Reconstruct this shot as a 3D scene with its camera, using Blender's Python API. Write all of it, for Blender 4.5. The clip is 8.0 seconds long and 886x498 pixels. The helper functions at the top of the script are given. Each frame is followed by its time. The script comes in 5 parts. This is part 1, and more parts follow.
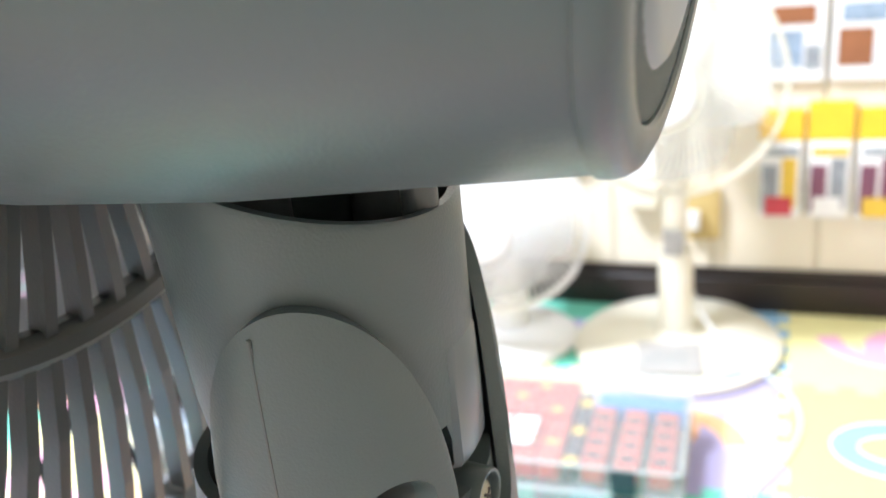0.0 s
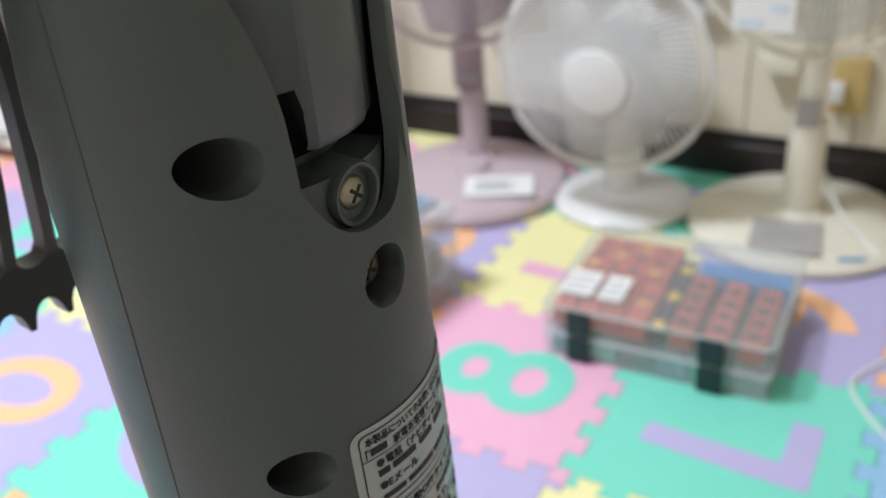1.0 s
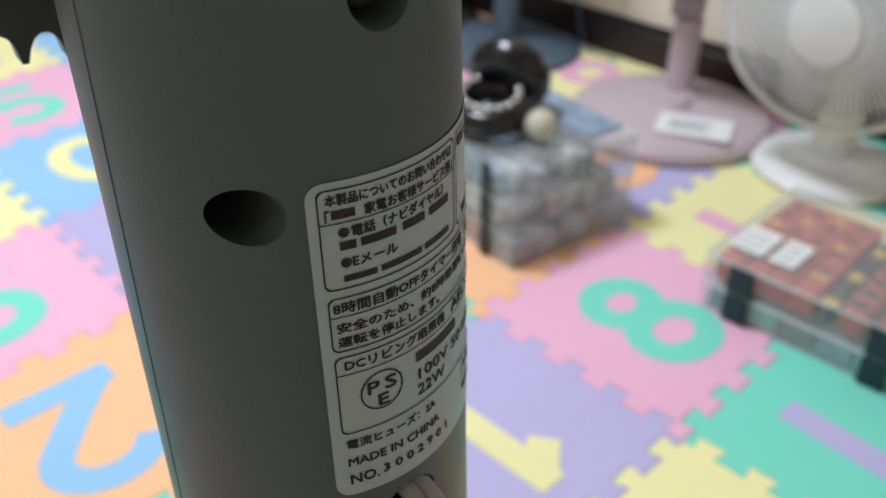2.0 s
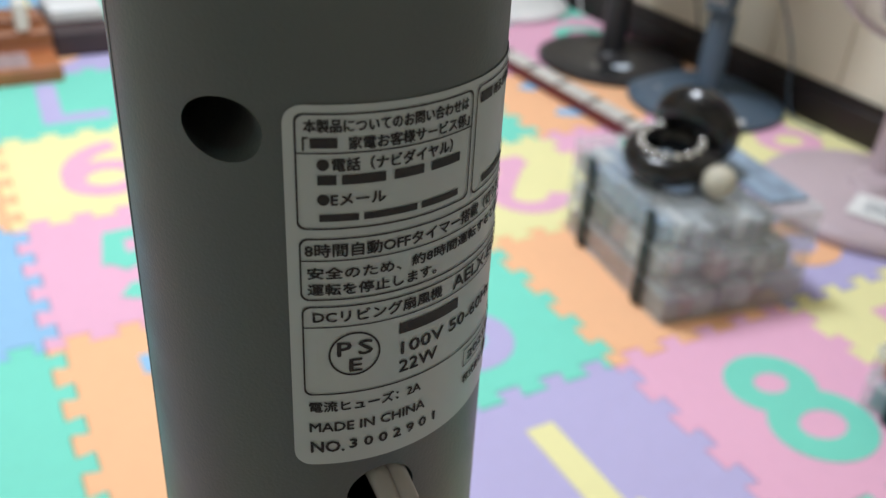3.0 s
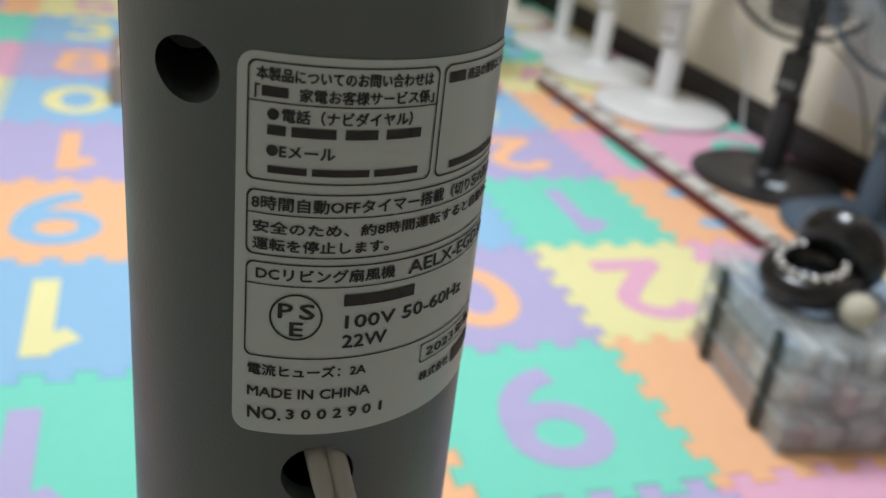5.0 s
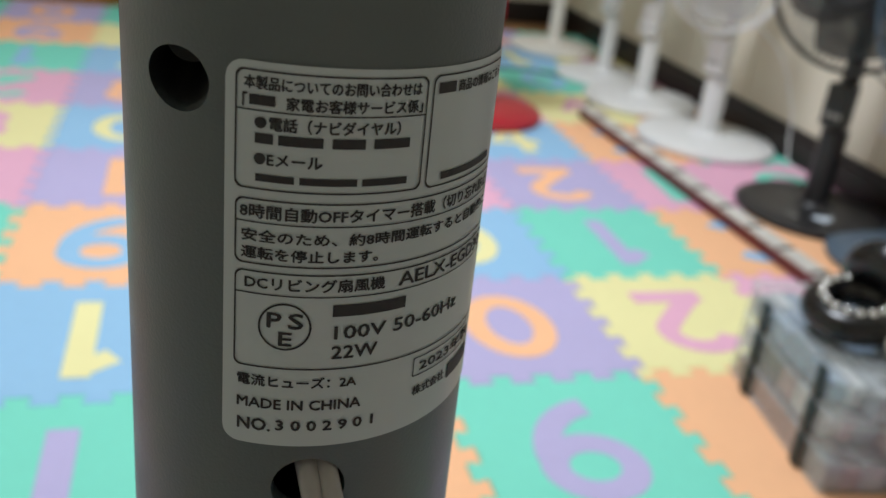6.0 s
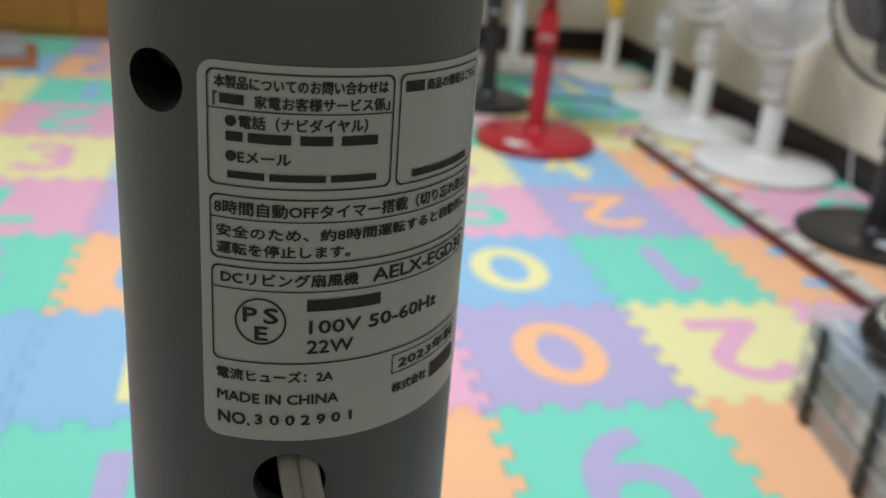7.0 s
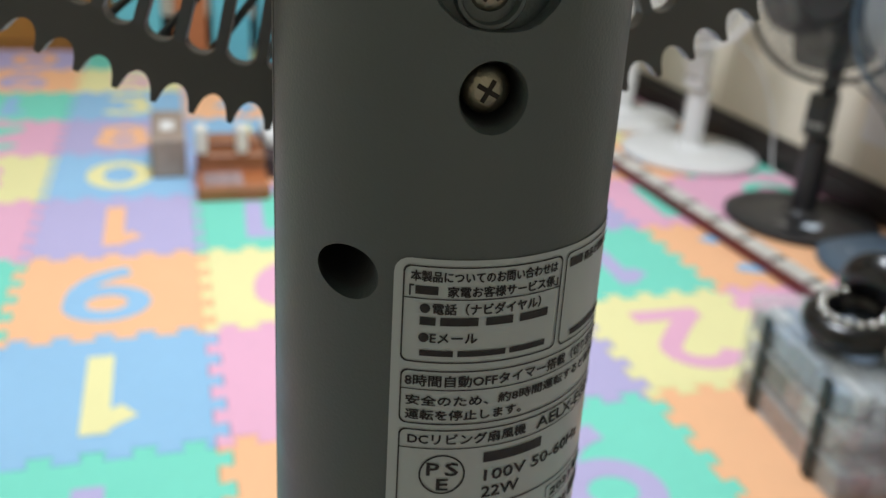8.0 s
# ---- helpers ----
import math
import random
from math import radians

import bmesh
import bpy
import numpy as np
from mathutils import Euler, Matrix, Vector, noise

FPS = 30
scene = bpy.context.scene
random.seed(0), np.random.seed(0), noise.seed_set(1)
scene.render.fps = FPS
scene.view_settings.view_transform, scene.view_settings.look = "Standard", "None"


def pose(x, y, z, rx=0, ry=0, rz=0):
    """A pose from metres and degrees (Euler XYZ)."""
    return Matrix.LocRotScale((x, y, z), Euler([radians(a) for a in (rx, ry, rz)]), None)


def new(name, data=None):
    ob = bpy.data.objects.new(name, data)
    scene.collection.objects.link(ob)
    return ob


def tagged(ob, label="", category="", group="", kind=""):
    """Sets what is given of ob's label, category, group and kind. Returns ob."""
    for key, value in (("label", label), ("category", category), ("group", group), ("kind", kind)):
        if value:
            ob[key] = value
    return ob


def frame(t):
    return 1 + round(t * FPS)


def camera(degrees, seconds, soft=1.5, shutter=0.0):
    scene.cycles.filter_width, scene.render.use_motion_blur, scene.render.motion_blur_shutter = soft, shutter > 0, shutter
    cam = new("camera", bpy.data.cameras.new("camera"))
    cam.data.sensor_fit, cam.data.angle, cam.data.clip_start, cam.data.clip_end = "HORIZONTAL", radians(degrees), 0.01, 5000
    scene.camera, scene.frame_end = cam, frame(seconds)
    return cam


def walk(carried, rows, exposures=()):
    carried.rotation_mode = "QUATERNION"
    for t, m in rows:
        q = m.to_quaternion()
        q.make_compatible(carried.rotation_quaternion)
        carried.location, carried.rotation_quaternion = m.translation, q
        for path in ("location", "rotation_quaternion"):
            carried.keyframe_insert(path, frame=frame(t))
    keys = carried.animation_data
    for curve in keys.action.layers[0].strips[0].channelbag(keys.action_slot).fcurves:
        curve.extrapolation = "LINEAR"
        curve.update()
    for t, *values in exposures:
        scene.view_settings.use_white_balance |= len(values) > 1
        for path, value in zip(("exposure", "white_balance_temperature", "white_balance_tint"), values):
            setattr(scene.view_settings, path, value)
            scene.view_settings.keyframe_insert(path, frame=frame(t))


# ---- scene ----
cam = camera(52.5, 8.0, soft=1.4)
cam.data.dof.use_dof = True
cam.data.dof.focus_distance = 0.155
cam.data.dof.aperture_fstop = 18.0
# seconds, x, y, z, tilt, roll, turn
ROWS = [
    (0.0, 0.5773, -0.4368, 0.7791, 68.41, 5.73, 19.46),
    (0.1, 0.5815, -0.4340, 0.7754, 67.53, 5.06, 20.53),
    (0.2, 0.5858, -0.4315, 0.7701, 67.00, 5.70, 21.21),
    (0.3, 0.5894, -0.4295, 0.7661, 66.07, 5.18, 22.48),
    (0.5, 0.5998, -0.4287, 0.7587, 64.50, 4.77, 24.83),
    (1.0, 0.6117, -0.4065, 0.7296, 61.02, 4.40, 29.55),
    (1.2, 0.6114, -0.3992, 0.7166, 59.90, 3.80, 32.06),
    (1.5, 0.6142, -0.3904, 0.7041, 58.54, 2.59, 36.79),
    (2.0, 0.6267, -0.3759, 0.6859, 57.22, -0.20, 45.85),
    (2.2, 0.6332, -0.3699, 0.6797, 57.25, -0.71, 49.51),
    (3.3, 0.6405, -0.3424, 0.6631, 59.41, -4.94, 63.71),
    (3.5, 0.6433, -0.3408, 0.6595, 59.79, -5.64, 64.96),
    (4.0, 0.6506, -0.3362, 0.6596, 60.85, -6.78, 67.61),
    (4.5, 0.6572, -0.3264, 0.6585, 62.15, -7.20, 70.35),
    (5.0, 0.6581, -0.3201, 0.6541, 63.80, -6.82, 73.04),
    (5.2, 0.6594, -0.3155, 0.6519, 64.14, -6.65, 73.97),
    (6.3, 0.6630, -0.3079, 0.6519, 65.96, -6.10, 76.69),
    (6.5, 0.6672, -0.3021, 0.6522, 66.17, -5.72, 77.56),
    (7.0, 0.6690, -0.2975, 0.6490, 67.06, -4.63, 79.28),
    (7.5, 0.6699, -0.3105, 0.6580, 67.28, -4.38, 79.73),
    (8.0, 0.6618, -0.3426, 0.6817, 66.68, -3.68, 73.62),
]
EXPOSURES = [(0.0, 1.48, 6400, 13), (0.2, 1.12, 6450, 13), (0.4, 0.74, 6600, 13), (0.7, 0.34, 6600, 13), (1.0, 0.09, 6600, 11.5), (1.5, -0.05, 6570, 10), (2.2, -0.18, 6550, 10),
             (3.3, -0.18, 6660, 10.5), (4.5, -0.25, 6710, 9.5), (5.2, -0.29, 6760, 10), (6.5, -0.37, 6740, 9), (7.5, -0.38, 6740, 9), (8.0, -0.25, 6760, 9)]
walk(cam, [(t, pose(x, y, z, rx, ry, rz)) for t, x, y, z, rx, ry, rz in ROWS], EXPOSURES)

# ---- world and lamps ----
world = bpy.data.worlds.new("world")
world.use_nodes = True
world.node_tree.nodes["Background"].inputs[0].default_value = (0.9, 0.95, 1.0, 1)
world.node_tree.nodes["Background"].inputs[1].default_value = 0.05
scene.world = world

ROOM_W, ROOM_E, ROOM_S, ROOM_N, CEIL = -2.95, 1.9, -1.8, 1.175, 2.4
LAMP = (-0.66, -0.12, CEIL - 0.12)
lamp_data = bpy.data.lights.new("ceiling_lamp_light", "AREA")
lamp_data.shape, lamp_data.size, lamp_data.energy = "DISK", 0.5, 56
lamp_data.color = (0.80, 0.87, 1.0)
lamp_light = new("ceiling_lamp_light", lamp_data)
lamp_light.matrix_world = pose(LAMP[0], LAMP[1], LAMP[2] - 0.012)


# ---- materials ----
def srgb(r, g, b):
    return tuple(((c / 255 + 0.055) / 1.055) ** 2.4 if c > 10 else c / 255 / 12.92 for c in (r, g, b)) + (1,)


def material(name, colour, rough=0.5, metal=0.0, grain=0.06, scale=30.0, bump=0.0, bump_scale=400.0, alpha=1.0,
             transmission=0.0, wear=0.0, random_shift=0.0, emit=0.0, spec=0.5, stretch=None):
    """A plastic-like node material: fine grain, larger stains and a relief."""
    m = bpy.data.materials.new(name)
    m.use_nodes = True
    nt = m.node_tree
    N, L = nt.nodes, nt.links
    b = N["Principled BSDF"]
    b.inputs["Metallic"].default_value = metal
    b.inputs["Specular IOR Level"].default_value = spec
    b.inputs["Alpha"].default_value = alpha
    b.inputs["Transmission Weight"].default_value = transmission
    co = N.new("ShaderNodeTexCoord")
    src = co.outputs["Object"]
    if stretch:
        mp = N.new("ShaderNodeMapping")
        mp.inputs["Scale"].default_value = stretch
        L.new(src, mp.inputs["Vector"])
        src = mp.outputs["Vector"]
    n1, n2 = N.new("ShaderNodeTexNoise"), N.new("ShaderNodeTexNoise")
    n1.inputs["Scale"].default_value, n1.inputs["Detail"].default_value = scale, 5
    n2.inputs["Scale"].default_value, n2.inputs["Detail"].default_value = scale * 0.13, 3
    L.new(src, n1.inputs["Vector"])
    L.new(src, n2.inputs["Vector"])
    add = N.new("ShaderNodeMath")
    add.operation = "ADD"
    L.new(n1.outputs["Fac"], add.inputs[0])
    L.new(n2.outputs["Fac"], add.inputs[1])
    ramp = N.new("ShaderNodeMapRange")
    ramp.inputs["From Min"].default_value, ramp.inputs["From Max"].default_value = 0.6, 1.4
    ramp.inputs["To Min"].default_value, ramp.inputs["To Max"].default_value = 1 - grain - wear, 1 + grain
    L.new(add.outputs[0], ramp.inputs["Value"])
    val = ramp.outputs["Result"]
    if random_shift:
        oi, mr, mu = N.new("ShaderNodeObjectInfo"), N.new("ShaderNodeMapRange"), N.new("ShaderNodeMath")
        mr.inputs["To Min"].default_value, mr.inputs["To Max"].default_value = 1 - random_shift, 1 + random_shift
        mu.operation = "MULTIPLY"
        L.new(oi.outputs["Random"], mr.inputs["Value"])
        L.new(val, mu.inputs[0])
        L.new(mr.outputs["Result"], mu.inputs[1])
        val = mu.outputs[0]
    hsv = N.new("ShaderNodeHueSaturation")
    hsv.inputs["Color"].default_value = colour
    L.new(val, hsv.inputs["Value"])
    L.new(hsv.outputs["Color"], b.inputs["Base Color"])
    rr = N.new("ShaderNodeMapRange")
    rr.inputs["To Min"].default_value, rr.inputs["To Max"].default_value = max(rough - 0.08, 0.02), min(rough + 0.1, 1)
    L.new(n1.outputs["Fac"], rr.inputs["Value"])
    L.new(rr.outputs["Result"], b.inputs["Roughness"])
    if bump:
        n3, bp = N.new("ShaderNodeTexNoise"), N.new("ShaderNodeBump")
        n3.inputs["Scale"].default_value, n3.inputs["Detail"].default_value = bump_scale, 3
        L.new(src, n3.inputs["Vector"])
        bp.inputs["Strength"].default_value, bp.inputs["Distance"].default_value = bump, 0.001
        L.new(n3.outputs["Fac"], bp.inputs["Height"])
        L.new(bp.outputs["Normal"], b.inputs["Normal"])
    if emit:
        b.inputs["Emission Color"].default_value = colour
        b.inputs["Emission Strength"].default_value = emit
    return m


FOAM = {k: material("foam_" + k, srgb(*c), 0.75, grain=0.03, scale=60, bump=0.35, bump_scale=900, random_shift=0.03, spec=0.3) for k, c in dict(
    pink=(233, 178, 203), teal=(122, 218, 196), purple=(186, 179, 218), blue=(150, 196, 230), yellow=(238, 232, 172), orange=(250, 193, 148)).items()}
GREY = material("grey_plastic", srgb(71, 80, 81), 0.37, grain=0.04, scale=90, bump=0.12, bump_scale=1600, spec=0.5)
GREY_DARK = material("dark_grey_plastic", srgb(70, 73, 74), 0.34, grain=0.05, scale=80, bump=0.1, bump_scale=900)
GREY_LIGHT = material("pale_grey_plastic", srgb(122, 128, 131), 0.4, grain=0.04)
TAB_SHEEN = material("tab_sheen_grey", srgb(88, 95, 99), 0.3, grain=0.04)
BLADE_PALE = material("pale_grey_blade", srgb(214, 217, 219), 0.3, grain=0.03, alpha=0.42)
STEEL = material("screw_steel", srgb(150, 146, 130), 0.38, 1.0, grain=0.15, scale=300, bump=0.2, bump_scale=1200)
SLOT_SHADE = material("screw_slot_shade", srgb(48, 44, 40), 0.6, 0.6)
CORD_GREY = material("grey_cord_plastic", srgb(140, 138, 136), 0.3, grain=0.1, scale=200)
LABEL_SILVER = material("silver_label_film", srgb(160, 170, 172), 0.34, 0.0, grain=0.02, scale=120, spec=0.55)
INK = material("black_ink", srgb(16, 16, 18), 0.6, grain=0.05, scale=300)
WHITE_P = material("white_plastic", srgb(230, 231, 230), 0.38, grain=0.02, scale=20, wear=0.03)
WHITE_WARM = material("aged_white_plastic", srgb(232, 228, 218), 0.42, grain=0.03, scale=14, wear=0.05)
BEIGE = material("yellowed_beige_plastic", srgb(230, 226, 208), 0.42, grain=0.03, scale=14, wear=0.06)
MAUVE = material("mauve_plastic", srgb(196, 178, 184), 0.42, grain=0.03, scale=14, wear=0.05)
MAUVE_D = material("dark_mauve_plastic", srgb(160, 140, 150), 0.42, grain=0.04, scale=16)
NAVY = material("slate_blue_plastic", srgb(78, 96, 112), 0.36, grain=0.05, scale=16)
BLACK_P = material("black_plastic", srgb(38, 38, 40), 0.34, grain=0.08, scale=25, wear=0.1)
RED_P = material("red_plastic", srgb(176, 28, 44), 0.34, grain=0.05, scale=18)
BLADE = material("milky_clear_blade", srgb(226, 229, 229), 0.25, grain=0.05, scale=12, alpha=0.34)
BLADE_MAUVE = material("mauve_clear_blade", srgb(190, 176, 196), 0.25, grain=0.03, alpha=0.5)
BLADE_DARK = material("smoky_blade", srgb(60, 64, 70), 0.25, grain=0.03, alpha=0.6)
CLEAR = material("clear_box_plastic", srgb(220, 226, 226), 0.16, grain=0.03, scale=15, alpha=0.15, spec=0.7)
CLEAR_EDGE = material("clear_box_rim", srgb(226, 232, 232), 0.2, grain=0.03, scale=15, alpha=0.55, spec=0.7)
LATCH = material("dark_green_latch_plastic", srgb(22, 46, 52), 0.45, grain=0.08, scale=60)
CARD_RED = material("brick_red_card", srgb(190, 88, 72), 0.6, grain=0.14, scale=90, random_shift=0.12)
CARD_YEL = material("yellow_card", srgb(226, 190, 70), 0.6, grain=0.1, scale=90)
CARD_BLUE = material("blue_card", srgb(48, 128, 196), 0.6, grain=0.12, scale=90)
CARD_DARK = material("dark_card", srgb(66, 52, 54), 0.6, grain=0.2, scale=120)
PAPER = material("white_paper", srgb(232, 232, 230), 0.7, grain=0.03, scale=50)
PRINT_GREY = material("grey_print", srgb(140, 148, 152), 0.7, grain=0.15, scale=160)
PLATE_GREY = material("grey_rating_plate", srgb(172, 170, 166), 0.4, grain=0.08, scale=90)
BLUE_STRIP = material("blue_sticker", srgb(70, 150, 205), 0.4, grain=0.05)
GREY_GOODS = material("grey_packs", srgb(148, 155, 160), 0.5, grain=0.5, scale=60, random_shift=0.2)
PINK_GOODS = material("dull_pink_packs", srgb(168, 148, 148), 0.5, grain=0.5, scale=60, random_shift=0.15)
BLUE_GOODS = material("pale_blue_packs", srgb(148, 168, 188), 0.5, grain=0.45, scale=60, random_shift=0.15)
PALE_GOODS = material("whitish_packs", srgb(196, 200, 202), 0.5, grain=0.35, scale=70, random_shift=0.12)
DARK_GOODS = material("dull_dark_packs", srgb(92, 96, 100), 0.5, grain=0.4, scale=70, random_shift=0.15)
PALE_BLUE = material("pale_blue_print", srgb(206, 218, 228), 0.6, grain=0.05, scale=60)
RUBBER = material("glossy_black_vinyl", srgb(12, 12, 14), 0.22, grain=0.1, scale=60)
STUD = material("chrome_studs", srgb(232, 232, 230), 0.16, 1.0, grain=0.05)
CREAM = material("cream_ball_felt", srgb(190, 184, 166), 0.6, grain=0.08, scale=60, bump=0.3)
RAIL_TOP = material("worn_grey_strip", srgb(206, 203, 196), 0.5, grain=0.25, scale=35)
RAIL_RED = material("dark_maroon_lacquer", srgb(98, 34, 38), 0.4, grain=0.15, scale=25)
RAIL_DARK = material("dark_brown_joint", srgb(52, 44, 42), 0.5, grain=0.15, scale=40)
WALL = material("cream_wall_board", srgb(231, 223, 204), 0.65, grain=0.03, scale=6, wear=0.04, bump=0.1, bump_scale=250)
BASEBOARD = material("dark_brown_baseboard", srgb(32, 24, 23), 0.4, grain=0.2, scale=12, stretch=(1, 8, 8))
WOOD = material("orange_brown_wood", srgb(164, 112, 44), 0.42, grain=0.22, scale=9, stretch=(8, 1, 1), bump=0.1, bump_scale=60)
WOOD_FLOOR = material("brown_floorboard", srgb(150, 112, 74), 0.4, grain=0.2, scale=8, stretch=(1, 9, 1), random_shift=0.15)
CEILING_M = material("white_ceiling_paper", srgb(236, 234, 228), 0.8, grain=0.02, scale=40, bump=0.2, bump_scale=200)
OUTLET_M = material("tan_outlet_box", srgb(196, 172, 112), 0.45, grain=0.08, scale=40)
BROWN_BOX = material("brown_wooden_toy", srgb(150, 96, 62), 0.5, grain=0.2, scale=30)
ORANGE_BROWN = material("rust_brown_wood", srgb(176, 108, 66), 0.5, grain=0.2, scale=30)
GREY_TOY = material("grey_brown_block", srgb(160, 142, 128), 0.5, grain=0.2, scale=40)
CYAN_BOX = material("cyan_box_card", srgb(100, 188, 204), 0.5, grain=0.08, scale=20)
PACK_YEL = material("yellow_pack", srgb(236, 190, 46), 0.4, grain=0.1, scale=30)
PACK_PLUM = material("plum_pack", srgb(120, 72, 92), 0.4, grain=0.15, scale=40)
PACK_RED = material("red_pack", srgb(190, 60, 70), 0.4, grain=0.2, scale=40)
ORNAMENT_BLUE = material("blue_ornament", srgb(60, 140, 200), 0.35, grain=0.05)
LAMP_GLOW = material("lit_lamp_cover", (0.9, 0.97, 1.0, 1), 0.5, grain=0.0, emit=6.0)


# ---- mesh helpers ----
def part(name, bm, mat, parent=None, label="", smooth=True):
    """Links a bmesh as one mesh object under a thing or under a part."""
    me = bpy.data.meshes.new(name)
    bm.normal_update()
    bm.to_mesh(me)
    bm.free()
    return mesh_part(name, me, mat, parent, label, smooth)


def mesh_part(name, me, mat, parent=None, label="", smooth=True):
    if not me.materials:
        me.materials.append(mat)
    if smooth:
        me.shade_smooth()
        me.set_sharp_from_angle(angle=radians(38))
    ob = new(name, me)
    ob.parent = parent
    if label:
        ob["label"] = label
    return ob


def thing(name, m, label, category, group="", kind=""):
    ob = new(name)
    ob.empty_display_size = 0.05
    ob.matrix_world = m
    return tagged(ob, label, category, group, kind)


def box_bm(x0, x1, y0, y1, z0, z1, bevel=0.0, seg=2):
    bm = bmesh.new()
    bmesh.ops.create_cube(bm, size=1)
    for v in bm.verts:
        v.co = (x0 + (v.co.x + 0.5) * (x1 - x0), y0 + (v.co.y + 0.5) * (y1 - y0), z0 + (v.co.z + 0.5) * (z1 - z0))
    if bevel:
        bmesh.ops.bevel(bm, geom=bm.edges[:], offset=bevel, segments=seg, affect="EDGES", profile=0.6)
    return bm


def lathe_bm(profile, seg=48, sx=1.0, sy=1.0, cap=True):
    """Turns (radius, height) pairs round z."""
    bm = bmesh.new()
    rings = []
    for r, z in profile:
        rings.append([bm.verts.new((sx * r * math.cos(2 * math.pi * k / seg), sy * r * math.sin(2 * math.pi * k / seg), z)) for k in range(seg)])
    for a, b in zip(rings, rings[1:]):
        for k in range(seg):
            bm.faces.new((a[k], a[(k + 1) % seg], b[(k + 1) % seg], b[k]))
    if cap:
        bm.faces.new(list(reversed(rings[0])))
        bm.faces.new(rings[-1])
    return bm


def tubes_mesh(name, lines, r, sides=4, flat=1.0, closed=False):
    """One mesh of thin tubes along polylines."""
    verts, faces = [], []
    for line in lines:
        pts = [Vector(p) for p in line]
        n = len(pts)
        base = len(verts)
        for i, p in enumerate(pts):
            if closed:
                d = pts[(i + 1) % n] - pts[i - 1]
            else:
                d = pts[min(i + 1, n - 1)] - pts[max(i - 1, 0)]
            d.normalize()
            ref = Vector((0, 0, 1)) if abs(d.z) < 0.9 else Vector((1, 0, 0))
            u = d.cross(ref).normalized()
            w = d.cross(u)
            for k in range(sides):
                a = 2 * math.pi * (k + 0.5) / sides
                verts.append(p + u * (r * math.cos(a)) + w * (r * flat * math.sin(a)))
        for i in range(n if closed else n - 1):
            j = (i + 1) % n
            for k in range(sides):
                k2 = (k + 1) % sides
                faces.append((base + i * sides + k, base + i * sides + k2, base + j * sides + k2, base + j * sides + k))
        if not closed:
            faces.append(tuple(base + k for k in reversed(range(sides))))
            faces.append(tuple(base + (n - 1) * sides + k for k in range(sides)))
    me = bpy.data.meshes.new(name)
    me.from_pydata([tuple(v) for v in verts], [], faces)
    me.update()
    return me


def smooth_line(points, steps=8):
    """Catmull-Rom through points."""
    P = [Vector(p) for p in points]
    out = []
    for i in range(len(P) - 1):
        a, b, c, d = P[max(i - 1, 0)], P[i], P[i + 1], P[min(i + 2, len(P) - 1)]
        for k in range(steps):
            t = k / steps
            out.append(0.5 * ((2 * b) + (c - a) * t + (2 * a - 5 * b + 4 * c - d) * t * t + (3 * b - a - 3 * c + d) * t ** 3))
    out.append(P[-1])
    return out


def text_mesh(text, size, bold=0.0, extrude=0.0, res=3):
    """A flat mesh of built-in-font lettering in the xy plane, starting at the origin."""
    cu = bpy.data.curves.new("text", "FONT")
    cu.body, cu.size, cu.offset, cu.extrude, cu.resolution_u = text, size, bold, extrude, res
    ob = bpy.data.objects.new("text", cu)
    scene.collection.objects.link(ob)
    bpy.context.view_layer.update()
    me = bpy.data.meshes.new_from_object(ob.evaluated_get(bpy.context.evaluated_depsgraph_get()))
    bpy.data.objects.remove(ob)
    bpy.data.curves.remove(cu)
    me.materials.clear()
    return me


def centred(me, width=None, height=None):
    co = np.empty(len(me.vertices) * 3)
    me.vertices.foreach_get("co", co)
    co = co.reshape(-1, 3)
    lo, hi = co.min(0), co.max(0)
    co -= (lo + hi) / 2
    co[:, 2] += (hi[2] - lo[2]) / 2
    if width:
        co[:, 0] *= width / (hi[0] - lo[0])
    if height:
        co[:, 1] *= height / (hi[1] - lo[1])
    me.vertices.foreach_set("co", co.ravel())
    me.update()
    return me


def cut(ob, cutter_bms):
    """Takes solids out of a mesh object."""
    for bm in cutter_bms:
        me = bpy.data.meshes.new("cutter")
        bm.to_mesh(me)
        bm.free()
        c = bpy.data.objects.new("cutter", me)
        c.matrix_world = ob.parent.matrix_world if ob.parent else Matrix()
        scene.collection.objects.link(c)
        mod = ob.modifiers.new("cut", "BOOLEAN")
        mod.operation, mod.solver, mod.object = "DIFFERENCE", "EXACT", c
        bpy.context.view_layer.update()
        new_me = bpy.data.meshes.new_from_object(ob.evaluated_get(bpy.context.evaluated_depsgraph_get()))
        ob.modifiers.clear()
        old = ob.data
        ob.data = new_me
        bpy.data.meshes.remove(old)
        bpy.data.objects.remove(c)
    ob.data.shade_smooth()
    ob.data.set_sharp_from_angle(angle=radians(38))


# ---- the room ----
def structure(name, bm, mat, label, smooth=False):
    return tagged(part(name, bm, mat, smooth=smooth), label, name.split("_")[0], kind="structure")


